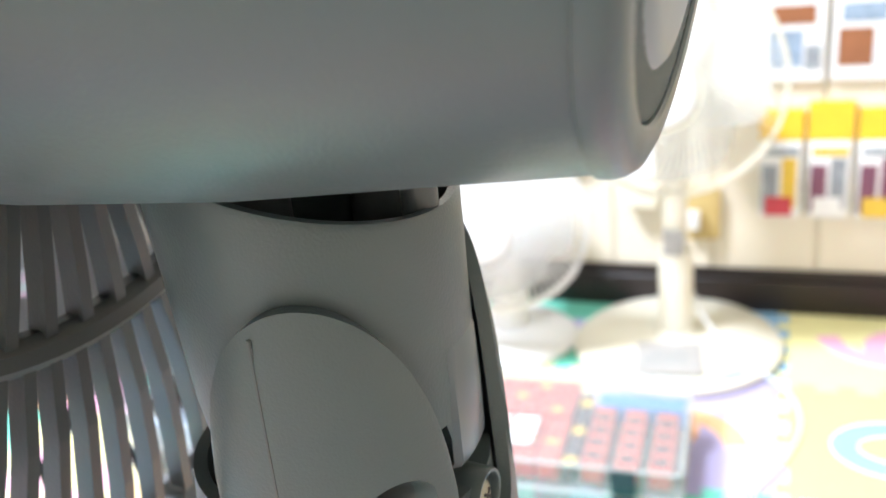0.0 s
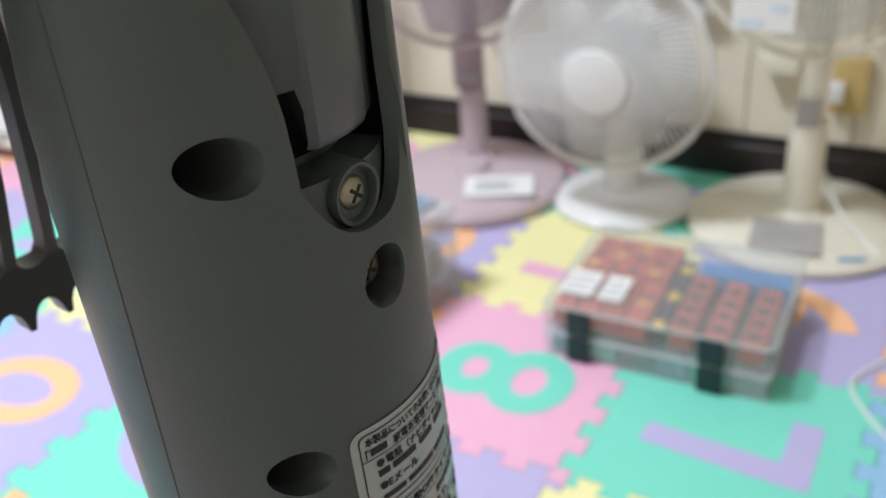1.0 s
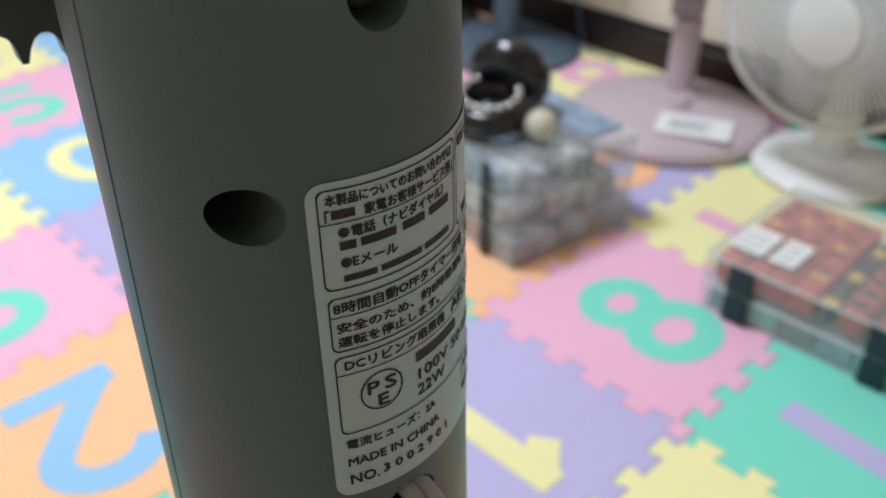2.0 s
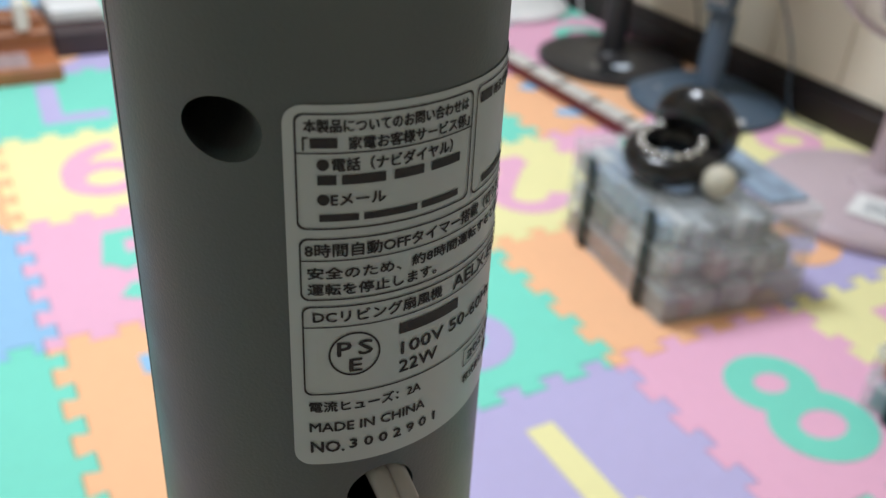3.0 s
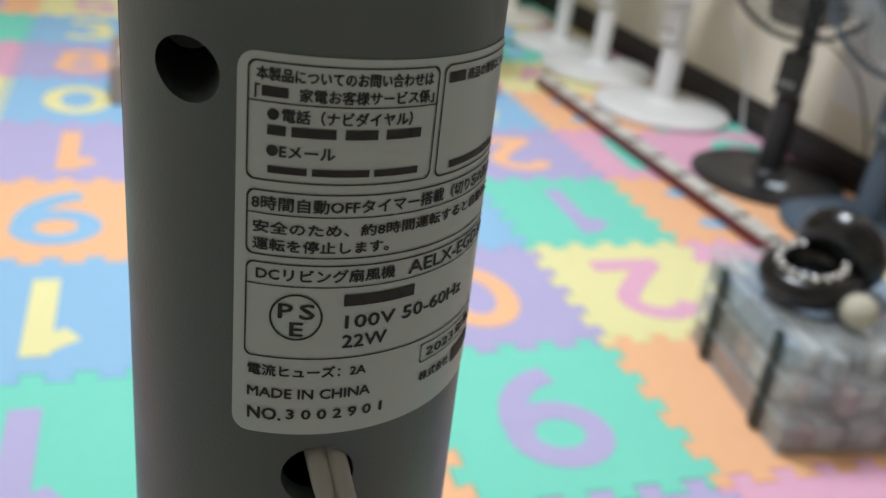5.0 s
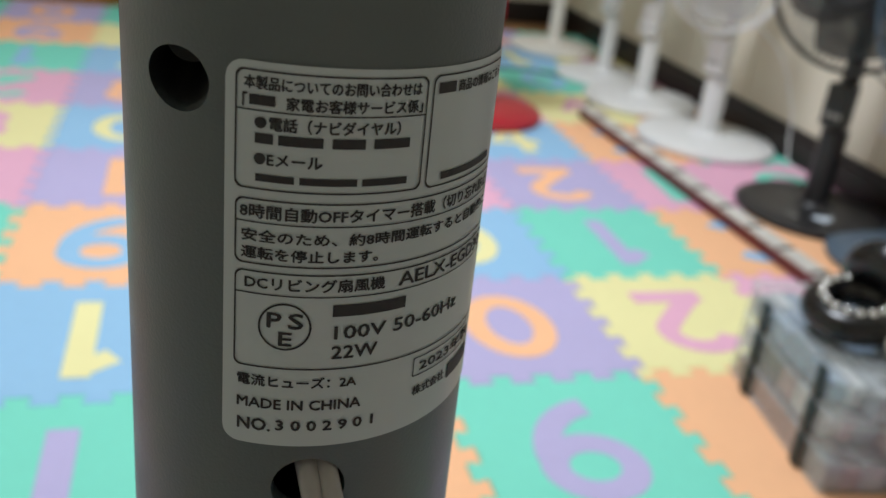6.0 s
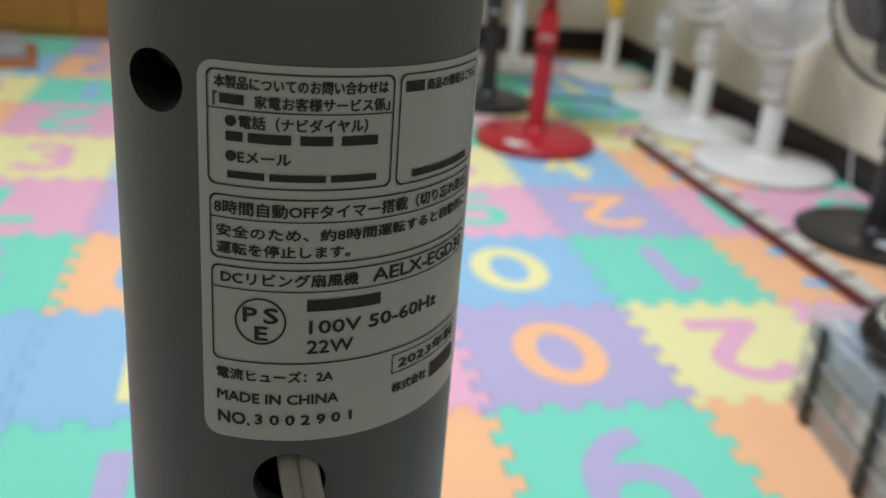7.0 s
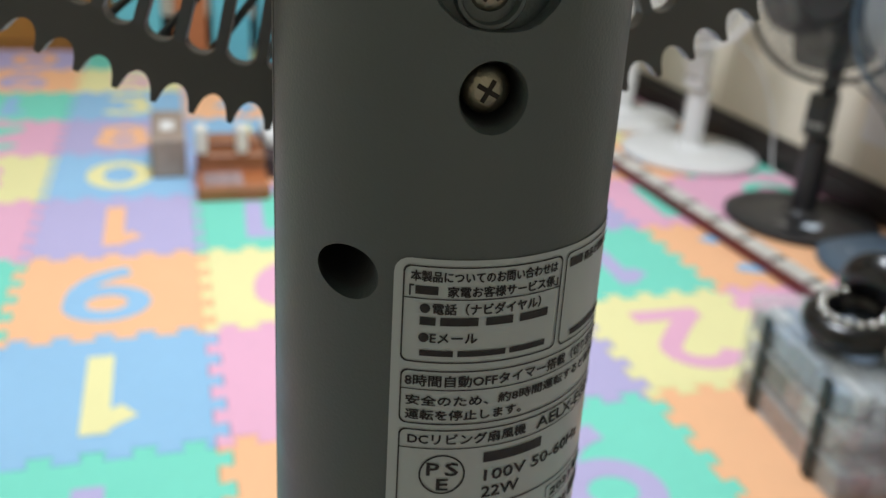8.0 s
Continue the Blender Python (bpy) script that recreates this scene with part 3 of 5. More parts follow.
def well_bm(deg, z, r, sy):
    """A blind moulded hole that starts inside the neck's shell and follows its curve."""
    m = radial(deg, z, 0, REAR)
    bm = bmesh.new()
    n, rings = 40, []

    def shell_depth(u, v):
        lo, hi = -0.030, 0.020
        for _ in range(30):
            w = (lo + hi) / 2
            p = m @ Vector((u, v, w))
            a = math.degrees(math.atan2(p.y + 0.0008 * (p.z - 0.6), p.x + 0.0317 * (p.z - 0.6)))
            q = neck_point(a, p.z, -0.0026)
            c = Vector((-0.0317 * (p.z - 0.6), -0.0008 * (p.z - 0.6), p.z))
            if (p - c).length > (q - c).length:
                hi = w
            else:
                lo = w
        return (lo + hi) / 2
    rim = []
    for k in range(n):
        a = 2 * math.pi * k / n
        u, v = (r + 0.00015) * SIDE_W * math.cos(a), (r + 0.00015) * sy * math.sin(a)
        rim.append((u, v, shell_depth(u, v)))
    floor_w = min(w for u, v, w in rim) - 0.020
    for f, sc in ((0.0, 1.0), (0.3, 0.98), (0.6, 0.96), (0.9, 0.94), (0.99, 0.92), (1.0, 0.7)):
        rings.append([bm.verts.new(m @ Vector((u * sc, v * sc, w + (floor_w - w) * f))) for u, v, w in rim])
    for a, b in zip(rings, rings[1:]):
        for k in range(n):
            bm.faces.new((a[k], a[(k + 1) % n], b[(k + 1) % n], b[k]))
    bm.faces.new(rings[-1])
    return bm


def hole_rear(deg, z, r, sy=1.0):
    bm = lathe_bm([(r, -0.014), (r, -0.0020), (r + 0.0002, -0.0009), (r + 0.0008, 0.0003), (r + 0.0012, 0.006)], 32, 1.0, sy)
    bm.transform(radial(deg, z))
    return bm


sleeve = part("neck", sleeve_bm(), GREY, grey)
HOLES = [(-44.0, 0.6140, 0.0046, 1.10), (-46.8, 0.6760, 0.0047, 1.10), (-4.5, 0.6474, 0.0055, 1.0), (-3.6, 0.5425, 0.0064, 0.92)]
cut(sleeve, [hole_bm(*h) if abs(h[0] - REAR) > 20 else hole_rear(*h) for h in HOLES])
# cups behind the screw holes, in the darker grey to deepen their shade
for deg, z, r, sy in HOLES[:3]:
    if abs(deg - REAR) > 20:
        part("screw_well", well_bm(deg, z, r, sy), GREY_DARK, sleeve)
        continue
    cup = lathe_bm([(r + 0.0008, -0.0022), (r + 0.0001, -0.0022), (r - 0.0004, -0.022), (0.0008, -0.0222)], 32, 1.0, sy, cap=False)
    cup.transform(radial(deg, z))
    part("screw_well", cup, GREY_DARK, sleeve)


def screw(parent, deg, z, inset, r, turn=20):
    s = lathe_bm([(r * 0.5, -0.006), (r, -0.0014), (r, -0.0006), (r * 0.93, 0.0001), (r * 0.76, 0.0007), (r * 0.5, 0.00115), (r * 0.08, 0.0013)], 28)
    s.transform(radial(deg, z, inset))
    ob = part("screw", s, STEEL, parent, "cross-head steel screw")
    # two raised dark bars stand in for the shade in the cross recess
    for a in (turn, turn + 90):
        c = box_bm(-r * 0.5, r * 0.5, -r * 0.10, r * 0.10, 0.0006, 0.00142, 0.0001, 1)
        c.transform(radial(deg, z, inset) @ pose(0, 0, 0, 0, 0, a))
        part("slot", c, SLOT_SHADE, ob, smooth=False)


screw(sleeve, -4.5, 0.6474, 0.0054, 0.0042, 62)

# recessed plate, boss and screw in the rear opening
plate = bmesh.new()
rows_ = [[plate.verts.new(neck_point(REAR + d, z, -0.0046 - 0.0075 * (z > 0.668))) for d in range(-28, 29, 4)] for z in (0.6548, 0.658, 0.664, 0.6678, 0.6685, 0.6700)]
for a, b in zip(rows_, rows_[1:]):
    for k in range(len(a) - 1):
        plate.faces.new((a[k], a[k + 1], b[k + 1], b[k]))
slot_plate = part("recess_plate", plate, GREY, grey)
boss = lathe_bm([(0.0062, -0.006), (0.0060, 0.0010), (0.0057, 0.0016), (0.0051, 0.0015), (0.0048, 0.0008), (0.0047, -0.005), (0.0005, -0.0052)], 36, cap=False)
boss.transform(radial(REAR - 2, 0.6633, 0.0046))
part("screw_boss", boss, GREY, slot_plate)
screw(slot_plate, REAR - 2, 0.6633, 0.0048, 0.0036, 50)

# seam between the two halves of the neck
for deg in (-84.5, 78.5):
    seam = tubes_mesh("seam", [[neck_point(deg + 6 * (0.69 - z) / 0.1 * (-1.1 if deg < 0 else 0.7), z, -0.00022) for z in np.linspace(0.36, 0.713, 24)]], 0.00042, 6)
    mesh_part("seam", seam, GREY_DARK, sleeve)

# tilting collar between the cheeks, open at the top
def collar_bm():
    bm = bmesh.new()
    n = 72
    prof = [(-0.0090, 0.673), (-0.0058, 0.674), (-0.0052, 0.690), (-0.0046, 0.710), (-0.0041, 0.724), (-0.0039, 0.7332), (-0.0045, 0.7345), (-0.0060, 0.7347), (-0.0068, 0.732), (-0.0090, 0.700)]
    # the skirt is cut short where the moulded side hole goes in
    low = [0.673 if -16 < (360 * k / n - REAR + 180) % 360 - 180 < 95 else 0.684 for k in range(n)]

    def height(k, z):
        # the rim leans with the tilted head
        lean = 0.0016 - 0.0092 * math.cos(2 * math.pi * k / n)
        return z + lean * min(1.0, max(0.0, (z - 0.698) / 0.034))
    rings = [[bm.verts.new(neck_point(360 * k / n, max(height(k, z), low[k] + 0.00002 * i), g)) for k in range(n)] for i, (g, z) in enumerate(prof)]
    for a, b in zip(rings, rings[1:]):
        for k in range(n):
            bm.faces.new((a[k], a[(k + 1) % n], b[(k + 1) % n], b[k]))
    return bm


collar = part("collar", collar_bm(), GREY, grey)
part("inner_floor", lathe_bm([(0.001, 0.706), (0.0245, 0.706), (0.0245, 0.710), (0.001, 0.710)], 40), GREY_DARK, collar).location = (-0.0034, 0, 0)
# plate low on the collar; its paler grey paints in the sheen there
tab = bmesh.new()
rows_ = [[tab.verts.new(neck_point(REAR + d, z, g + 0.00014 - 0.0012 * (d in (-14, 19)))) for d in range(-14, 20, 3)] for z, g in ((0.6722, -0.0085), (0.6730, -0.0060), (0.6745, -0.0052), (0.684, -0.0048), (0.6985, -0.0046), (0.7005, -0.0056))]
for a, b in zip(rows_, rows_[1:]):
    for k in range(len(a) - 1):
        tab.faces.new((a[k], a[k + 1], b[k + 1], b[k]))
part("catch_tab", tab, TAB_SHEEN, collar, "smooth grey plate, its paler tone standing in for a reflection")
AXIS = pose(0.0110, -0.0158, 0.7930, 0, -0.7, -9.5)
for dx, dy, r in ((0.010, 0.004, 0.0055), (-0.014, -0.006, 0.009), (0.022, -0.004, 0.0035)):
    st = lathe_bm([(r, 0.704), (r, 0.760)], 20)
    bmesh.ops.translate(st, verts=st.verts, vec=(dx, dy, 0))
    part("stem", st, GREY_DARK, collar)

# motor housing, its rear cap and grille
housing = part("motor_housing", turned_x(lathe_bm([(0.02, -0.088), (0.052, -0.087), (0.060, -0.078), (0.0638, -0.05), (0.0603, -0.02), (0.0530, 0.02), (0.0448, 0.055), (0.0404, 0.0740), (0.0397, 0.0767), (0.02, 0.0767)], 72)), GREY, grey)
housing.matrix_basis = pose(0.0689, -0.0209, 0.7797, 0, 8.3, -2.2) @ Matrix.Translation((-0.0772, 0, 0))
cap = part("rear_cap", turned_x(lathe_bm([(0.0400, 0.0746), (0.0408, 0.0751), (0.0406, 0.0765), (0.0400, 0.0780), (0.0391, 0.0791), (0.0374, 0.0798), (0.0348, 0.0800), (0.0334, 0.0799), (0.0329, 0.0794), (0.0327, 0.0771), (0.0300, 0.0770), (0.001, 0.0770)], 72, cap=False)), GREY, housing, "smooth rear cap")
for k in range(35):
    yy = -0.0306 + k * 0.0018
    h = math.sqrt(0.0325 ** 2 - yy ** 2)
    for s in ((1,) if abs(yy) > 0.0252 else (-1, 1)):
        lo = -h if abs(yy) > 0.0252 else math.sqrt(0.0254 ** 2 - yy ** 2)
        z_a, z_b = (lo, h) if s > 0 else (-h, -lo)
        part("slat", box_bm(0.0769, 0.0793, yy - 0.0005, yy + 0.0005, z_a, z_b, 0.0003, 1), GREY, housing, smooth=False)
part("badge", turned_x(lathe_bm([(0.001, 0.0776), (0.0253, 0.0776), (0.0257, 0.0790), (0.0246, 0.0799), (0.021, 0.0803), (0.001, 0.0805)], 48)), GREY_LIGHT, housing, "paler smooth round badge")

# guard of flat bars, with rings and a toothed edge
GUARD_X = -0.095


def bars_mesh(name, n, r0, r1, w, d, x0, x1, shift=0.0):
    verts, faces = [], []
    for k in range(n):
        a = 2 * math.pi * (k + shift) / n
        er, et = Vector((0, math.cos(a), math.sin(a))), Vector((0, -math.sin(a), math.cos(a)))
        base = len(verts)
        for i in range(4):
            f = i / 3
            r, x = r0 + (r1 - r0) * f, x0 + (x1 - x0) * f ** 1.5
            for sx, sw in ((-1, -1), (-1, 1), (1, 1), (1, -1)):
                verts.append(tuple(er * r + et * (sw * w / 2) + Vector((x + sx * d / 2, 0, 0))))
        for i in range(3):
            for q in range(4):
                q2 = (q + 1) % 4
                faces.append((base + i * 4 + q, base + i * 4 + q2, base + i * 4 + 4 + q2, base + i * 4 + 4 + q))
        faces.append((base + 3, base + 2, base + 1, base))
        faces.append((base + 12, base + 13, base + 14, base + 15))
    me = bpy.data.meshes.new(name)
    me.from_pydata(verts, [], faces)
    me.update()
    return me


def toothed_rim_mesh(r_in, r_base, r_tip, teeth, slots, x0, x1, steps=14):
    """A flat ring with rounded notches between narrow teeth outside and rounded slot ends inside."""
    n = teeth * steps
    verts, faces = [], []
    for k in range(n):
        a = 2 * math.pi * k / n
        u = (k % steps) / steps
        g = (u - 0.5) / 0.40
        r_o = r_tip if abs(g) >= 1 else r_tip - (r_tip - r_base) * math.sqrt(1 - g * g)
        w = (a * slots / (2 * math.pi)) % 1.0
        h = (w - 0.5) / 0.38
        r_i = r_in - 0.0035 if abs(h) >= 1 else r_in - 0.0035 + 0.0035 * math.sqrt(1 - h * h)
        c, d = math.cos(a), math.sin(a)
        verts += [(x0, r_i * c, r_i * d), (x0, r_o * c, r_o * d), (x1, r_o * c, r_o * d), (x1, r_i * c, r_i * d)]
    for k in range(n):
        p, q = 4 * k, 4 * ((k + 1) % n)
        for e in range(4):
            f = (e + 1) % 4
            faces.append((p + e, p + f, q + f, q + e))
    me = bpy.data.meshes.new("rear_guard")
    me.from_pydata(verts, [], faces)
    me.update()
    return me


guard = mesh_part("rear_guard", toothed_rim_mesh(0.1680, 0.1776, 0.1846, 110, 94, GUARD_X - 0.0035, GUARD_X + 0.0035), GREY_DARK, grey, smooth=False)
guard.matrix_basis = AXIS
for r, t, x in ((0.0972, 0.0050, GUARD_X + 0.0157), (0.056, 0.005, GUARD_X + 0.022)):
    mesh_part("guard_ring", tubes_mesh("guard_ring", [circle(r, x, 120)], t, 8, 0.9, True), GREY_DARK, guard)


def bar_ring(name, n, *size, shift=0.0):
    """Alike bars round the axis, each an object on one mesh."""
    me = bars_mesh(name, 1, *size)
    me.materials.append(GREY_DARK)
    for k in range(n):
        ob = new(name, me)
        ob.parent = guard
        ob.matrix_basis = Matrix.Rotation(2 * math.pi * (k + shift) / n, 4, "X")


bar_ring("bar", 94, 0.0972, 0.1680, 0.0031, 0.006, GUARD_X + 0.0157, GUARD_X)
bar_ring("inner_bar", 60, 0.055, 0.0972, 0.0030, 0.006, GUARD_X + 0.022, GUARD_X + 0.0157)
fg = mesh_part("front_guard", tubes_mesh("front_guard", guard_lines(72, 0.05, 0.174, GUARD_X - 0.018, -0.05, 0.35), 0.0013), GREY_DARK, grey, smooth=False)
fg.matrix_basis = AXIS
fg["kind"] = "stuff"
mesh_part("guard_ring", tubes_mesh("guard_ring", [circle(0.1755, GUARD_X - 0.014, 100)], 0.003, 8, 1.0, True), GREY_DARK, fg)
bme = None
for k in range(5):
    if bme is None:
        ob = part("blade", blade_bm(0.03, 0.150, 0.14, 0.03, GUARD_X - 0.032), BLADE_PALE, grey)
        bme = ob.data
    else:
        ob = new("blade", bme)
        ob.parent = grey
    ob.matrix_basis = AXIS @ Matrix.Rotation(2 * math.pi * k / 5 + 0.3, 4, "X")
part("hub_cap", turned_x(lathe_bm([(0.03, GUARD_X - 0.06), (0.05, GUARD_X - 0.066), (0.05, GUARD_X - 0.07), (0.01, GUARD_X - 0.078)], 32)), GREY, grey).matrix_basis = AXIS

# lower pole and foot
part("pole", lathe_bm([(0.034, 0.30), (0.037, 0.342), (0.0300, 0.345)], 40), GREY, grey)
part("lower_pole", lathe_bm([(0.018, 0.03), (0.018, 0.302)], 28), GREY_LIGHT, grey)
part("base", lathe_bm([(0.01, 0.0005), (0.165, 0.0005), (0.17, 0.006), (0.168, 0.018), (0.12, 0.028), (0.03, 0.036), (0.01, 0.036)], 64), GREY, grey)

# power cord out of the neck
cord_pts = smooth_line([neck_point(-3, 0.5475, -0.016), neck_point(-2, 0.547, -0.006), neck_point(0, 0.5425, 0.0015), neck_point(4, 0.530, 0.0045), neck_point(8, 0.505, 0.004),
                        neck_point(8, 0.45, 0.003), neck_point(3, 0.36, 0.003), Vector((0.05, 0.004, 0.25)), Vector((0.06, 0.01, 0.06)), Vector((0.14, 0.03, 0.03)), Vector((0.19, 0.06, 0.0045)), Vector((0.40, 0.0, 0.0045))], 10)
mesh_part("power_cord", tubes_mesh("power_cord", [[p + Vector((math.sin(radians(REAR)) * s, -math.cos(radians(REAR)) * s, 0)) for p in cord_pts] for s in (-0.00165, 0.00165)], 0.0021, 12), CORD_GREY, grey, "glossy grey twin cord")

# ---- rating label on the neck ----
L_TOP, L_H, L_START, L_END = 0.6196, 0.0678, -30.5, 73.0
_arc, _tab = 0.0, [(0.0, L_START)]
_prev = neck_point(L_START, 0.59)
for _k in range(1, 241):
    _d = L_START + (L_END - L_START) * _k / 240
    _p = neck_point(_d, 0.59)
    _arc += (_p - _prev).length
    _prev = _p
    _tab.append((_arc, _d))
L_W = _arc
ARC_S, ARC_D = np.array([a for a, b in _tab]), np.array([b for a, b in _tab])


def on_label(s, t, lift):
    """A place on the label: s metres from its near edge, t metres down."""
    return neck_point(float(np.interp(s, ARC_S, ARC_D)), L_TOP - t, lift)


lab = bmesh.new()
cols = []
L_LEFT, L_UP = 0.0007, 0.0004
for s in [L_LEFT + e for e in (0, 0.0002, 0.0006, 0.0012, 0.002, 0.003)] + list(np.linspace(0.005, L_W - 0.004, 40)) + [L_W - 0.003, L_W - 0.0015, L_W - 0.0005, L_W]:
    e = min(s - L_LEFT, L_W - s)
    c = 0.003 - math.sqrt(max(0, 0.003 ** 2 - (0.003 - e) ** 2)) if e < 0.003 else 0
    ts = [L_UP + c + (L_H - L_UP - 2 * c) * g for g in np.linspace(0, 1, 9)]
    cols.append([lab.verts.new(on_label(s, t, 0.00022)) for t in ts])
for a, b in zip(cols, cols[1:]):
    for k in range(8):
        lab.faces.new((a[k], a[k + 1], b[k + 1], b[k]))
label = part("rating_label", lab, LABEL_SILVER, grey, "silver-white rating label with black print")


def print_text(text, s0, s1, t, h, ink=INK, bold=0.15):
    """A line of print, centred on t, drawn out from s0 to s1 (millimetres)."""
    src = text_mesh(text, 1.0, 0.0, 0.0, 2)
    co = np.empty(len(src.vertices) * 3)
    src.vertices.foreach_get("co", co)
    co = co.reshape(-1, 3)
    lo, hi = co.min(0), co.max(0)
    u = (co[:, 0] - lo[0]) / (hi[0] - lo[0])
    v = (co[:, 1] - (lo[1] + hi[1]) / 2) / (hi[1] - lo[1])
    polys = [tuple(p.vertices) for p in src.polygons]
    verts, faces = [], []
    for layer, (ds, dt) in enumerate(((0.0, 0.0), (bold, 0.0), (bold / 2, bold * 0.6))):
        base = len(verts)
        verts += [tuple(on_label((s0 + (s1 - s0) * a + ds) / 1000, (t - b * h + dt) / 1000, 0.00040 + 0.00003 * layer)) for a, b in zip(u, v)]
        faces += [tuple(base + k for k in p) for p in polys]
    bpy.data.meshes.remove(src)
    me = bpy.data.meshes.new("printed_text")
    me.from_pydata(verts, [], faces)
    me.update()
    return mesh_part("printed_text", me, ink, label, smooth=False)


def print_bar(s0, s1, t0, t1, ink=INK, name="printed_bar"):
    bm = bmesh.new()
    n = max(1, int((s1 - s0) / 1.5))
    c = [[bm.verts.new(on_label((s0 + (s1 - s0) * k / n) / 1000, t / 1000, 0.00040)) for t in (t0, t1)] for k in range(n + 1)]
    for a, b in zip(c, c[1:]):
        bm.faces.new((a[0], a[1], b[1], b[0]))
    return part(name, bm, ink, label, smooth=False)


def print_frame(s0, s1, t0, t1, w=0.28, r=1.3):
    pts = []
    for cs, ct, a0 in ((s1 - r, t0 + r, -90), (s1 - r, t1 - r, 0), (s0 + r, t1 - r, 90), (s0 + r, t0 + r, 180)):
        for k in range(7):
            a = radians(a0 + 15 * k)
            pts.append((cs + r * math.cos(a), ct + r * math.sin(a)))
    out = []
    for k in range(len(pts)):
        a, b = pts[k], pts[(k + 1) % len(pts)]
        n = max(1, int(math.hypot(b[0] - a[0], b[1] - a[1]) / 1.5))
        out += [(a[0] + (b[0] - a[0]) * i / n, a[1] + (b[1] - a[1]) * i / n) for i in range(n)]
    cs, ct = (s0 + s1) / 2, (t0 + t1) / 2
    bm = bmesh.new()
    A = [bm.verts.new(on_label(s / 1000, t / 1000, 0.0004)) for s, t in out]
    B = [bm.verts.new(on_label((s - math.copysign(w, s - cs) * (abs(s - cs) > (s1 - s0) / 2 - r)) / 1000, (t - math.copysign(w, t - ct) * (abs(t - ct) > (t1 - t0) / 2 - r)) / 1000, 0.0004)) for s, t in out]
    for k in range(len(out)):
        j = (k + 1) % len(out)
        bm.faces.new((A[k], B[k], B[j], A[j]))
    return part("printed_frame", bm, INK, label, smooth=False)


for s0, s1, t0, t1 in ((2.4, 33.0, 1.6, 20.4), (34.0, 58.0, 1.6, 20.6), (2.6, 58.0, 21.9, 33.2), (2.7, 58.0, 34.3, 52.2)):
    print_frame(s0, s1, t0, t1)
for s0, s1, t in ((2.5, 33.0, 7.8), (2.6, 58.0, 25.9), (2.8, 58.0, 38.4)):
    print_bar(s0, s1, t - 0.11, t + 0.11, name="printed_rule")
print_text("本製品についてのお問い合わせは", 3.7, 31.6, 3.5, 2.05)
print_text("「", 3.5, 4.2, 6.25, 2.1)
print_bar(4.6, 8.6, 5.4, 7.0)
print_text("家電お客様サービス係」", 10.2, 32.0, 6.25, 2.05)
print_text("●", 5.5, 7.2, 9.6, 1.7)
print_text("電話（ナビダイヤル）", 7.7, 28.2, 9.6, 2.2)
for s0, s1 in ((5.6, 8.4), (9.2, 16.0), (17.4, 22.6), (24.0, 30.2)):
    print_bar(s0, s1, 11.3, 12.9)
print_text("●", 5.5, 7.2, 15.3, 1.7)
print_text("Eメール", 7.5, 15.9, 15.3, 1.9)
for s0, s1 in ((5.8, 11.8), (12.6, 21.6), (22.4, 30.2)):
    print_bar(s0, s1, 17.8, 19.0)
print_bar(35.2, 39.2, 2.9, 4.7)
print_text("商品の情報はこちら", 39.8, 56.6, 3.8, 1.9)
print_bar(37.5, 55.0, 18.2, 19.5)
print_text("8時間自動OFFタイマー搭載（切り忘れ防止）", 3.4, 57.0, 24.0, 2.4)
print_text("安全のため、約8時間運転すると自動的に", 3.7, 56.6, 28.1, 2.1)
print_text("運転を停止します。", 3.7, 26.0, 31.1, 2.1)
print_text("DCリビング扇風機", 4.4, 27.7, 36.3, 2.3)
print_text("AELX-EGD30", 30.5, 56.4, 36.3, 2.45)
PX, PY, PR = 11.2, 44.1, 4.4
bm = bmesh.new()
A, B = [], []
for k in range(40):
    c_, s_ = math.cos(2 * math.pi * k / 40), math.sin(2 * math.pi * k / 40)
    A.append(bm.verts.new(on_label((PX + PR * c_) / 1000, (PY + PR * s_) / 1000, 0.0004)))
    B.append(bm.verts.new(on_label((PX + 0.92 * PR * c_) / 1000, (PY + 0.92 * PR * s_) / 1000, 0.0004)))
for k in range(40):
    bm.faces.new((A[k], B[k], B[(k + 1) % 40], A[(k + 1) % 40]))
part("printed_ring", bm, INK, label, smooth=False)
print_text("P", 8.2, 10.5, 42.9, 2.7, bold=0.2)
print_text("S", 11.7, 14.1, 42.9, 2.8, bold=0.2)
print_text("E", 10.2, 12.3, 46.3, 2.5, bold=0.2)
print_bar(19.0, 32.3, 39.8, 42.0)
print_text("100V 50-60Hz", 19.4, 46.6, 45.0, 2.45)
print_text("22W", 19.1, 27.2, 48.8, 2.45)
print_text("電流ヒューズ：2A", 3.4, 23.7, 54.7, 2.2)
print_frame(35.5, 57.0, 53.3, 57.3, 0.22, 0.3)
print_text("2023年製", 37.0, 55.6, 55.3, 2.3)
print_text("株式会社", 35.8, 45.0, 60.4, 2.0)
print_bar(46.4, 57.0, 59.0, 62.2)
print_text("MADE IN CHINA", 3.4, 24.8, 59.2, 1.95)
print_text("NO.", 3.5, 9.2, 63.6, 2.4, bold=0.2)
print_text("3 0 0 2 9 0 1", 10.2, 27.4, 63.4, 1.95, bold=0.2)


# ---- the row of fans along the wall ----
def plate_on(f, name, mat, x, y, w, d, z, turn=0, label=""):
    ob = part(name, box_bm(-w / 2, w / 2, -d / 2, d / 2, 0, 0.0012, 0.0004, 1), mat, f, label, smooth=False)
    ob.matrix_basis = f.matrix_world.inverted() @ pose(x, y, z, 0, 0, turn)
    return ob


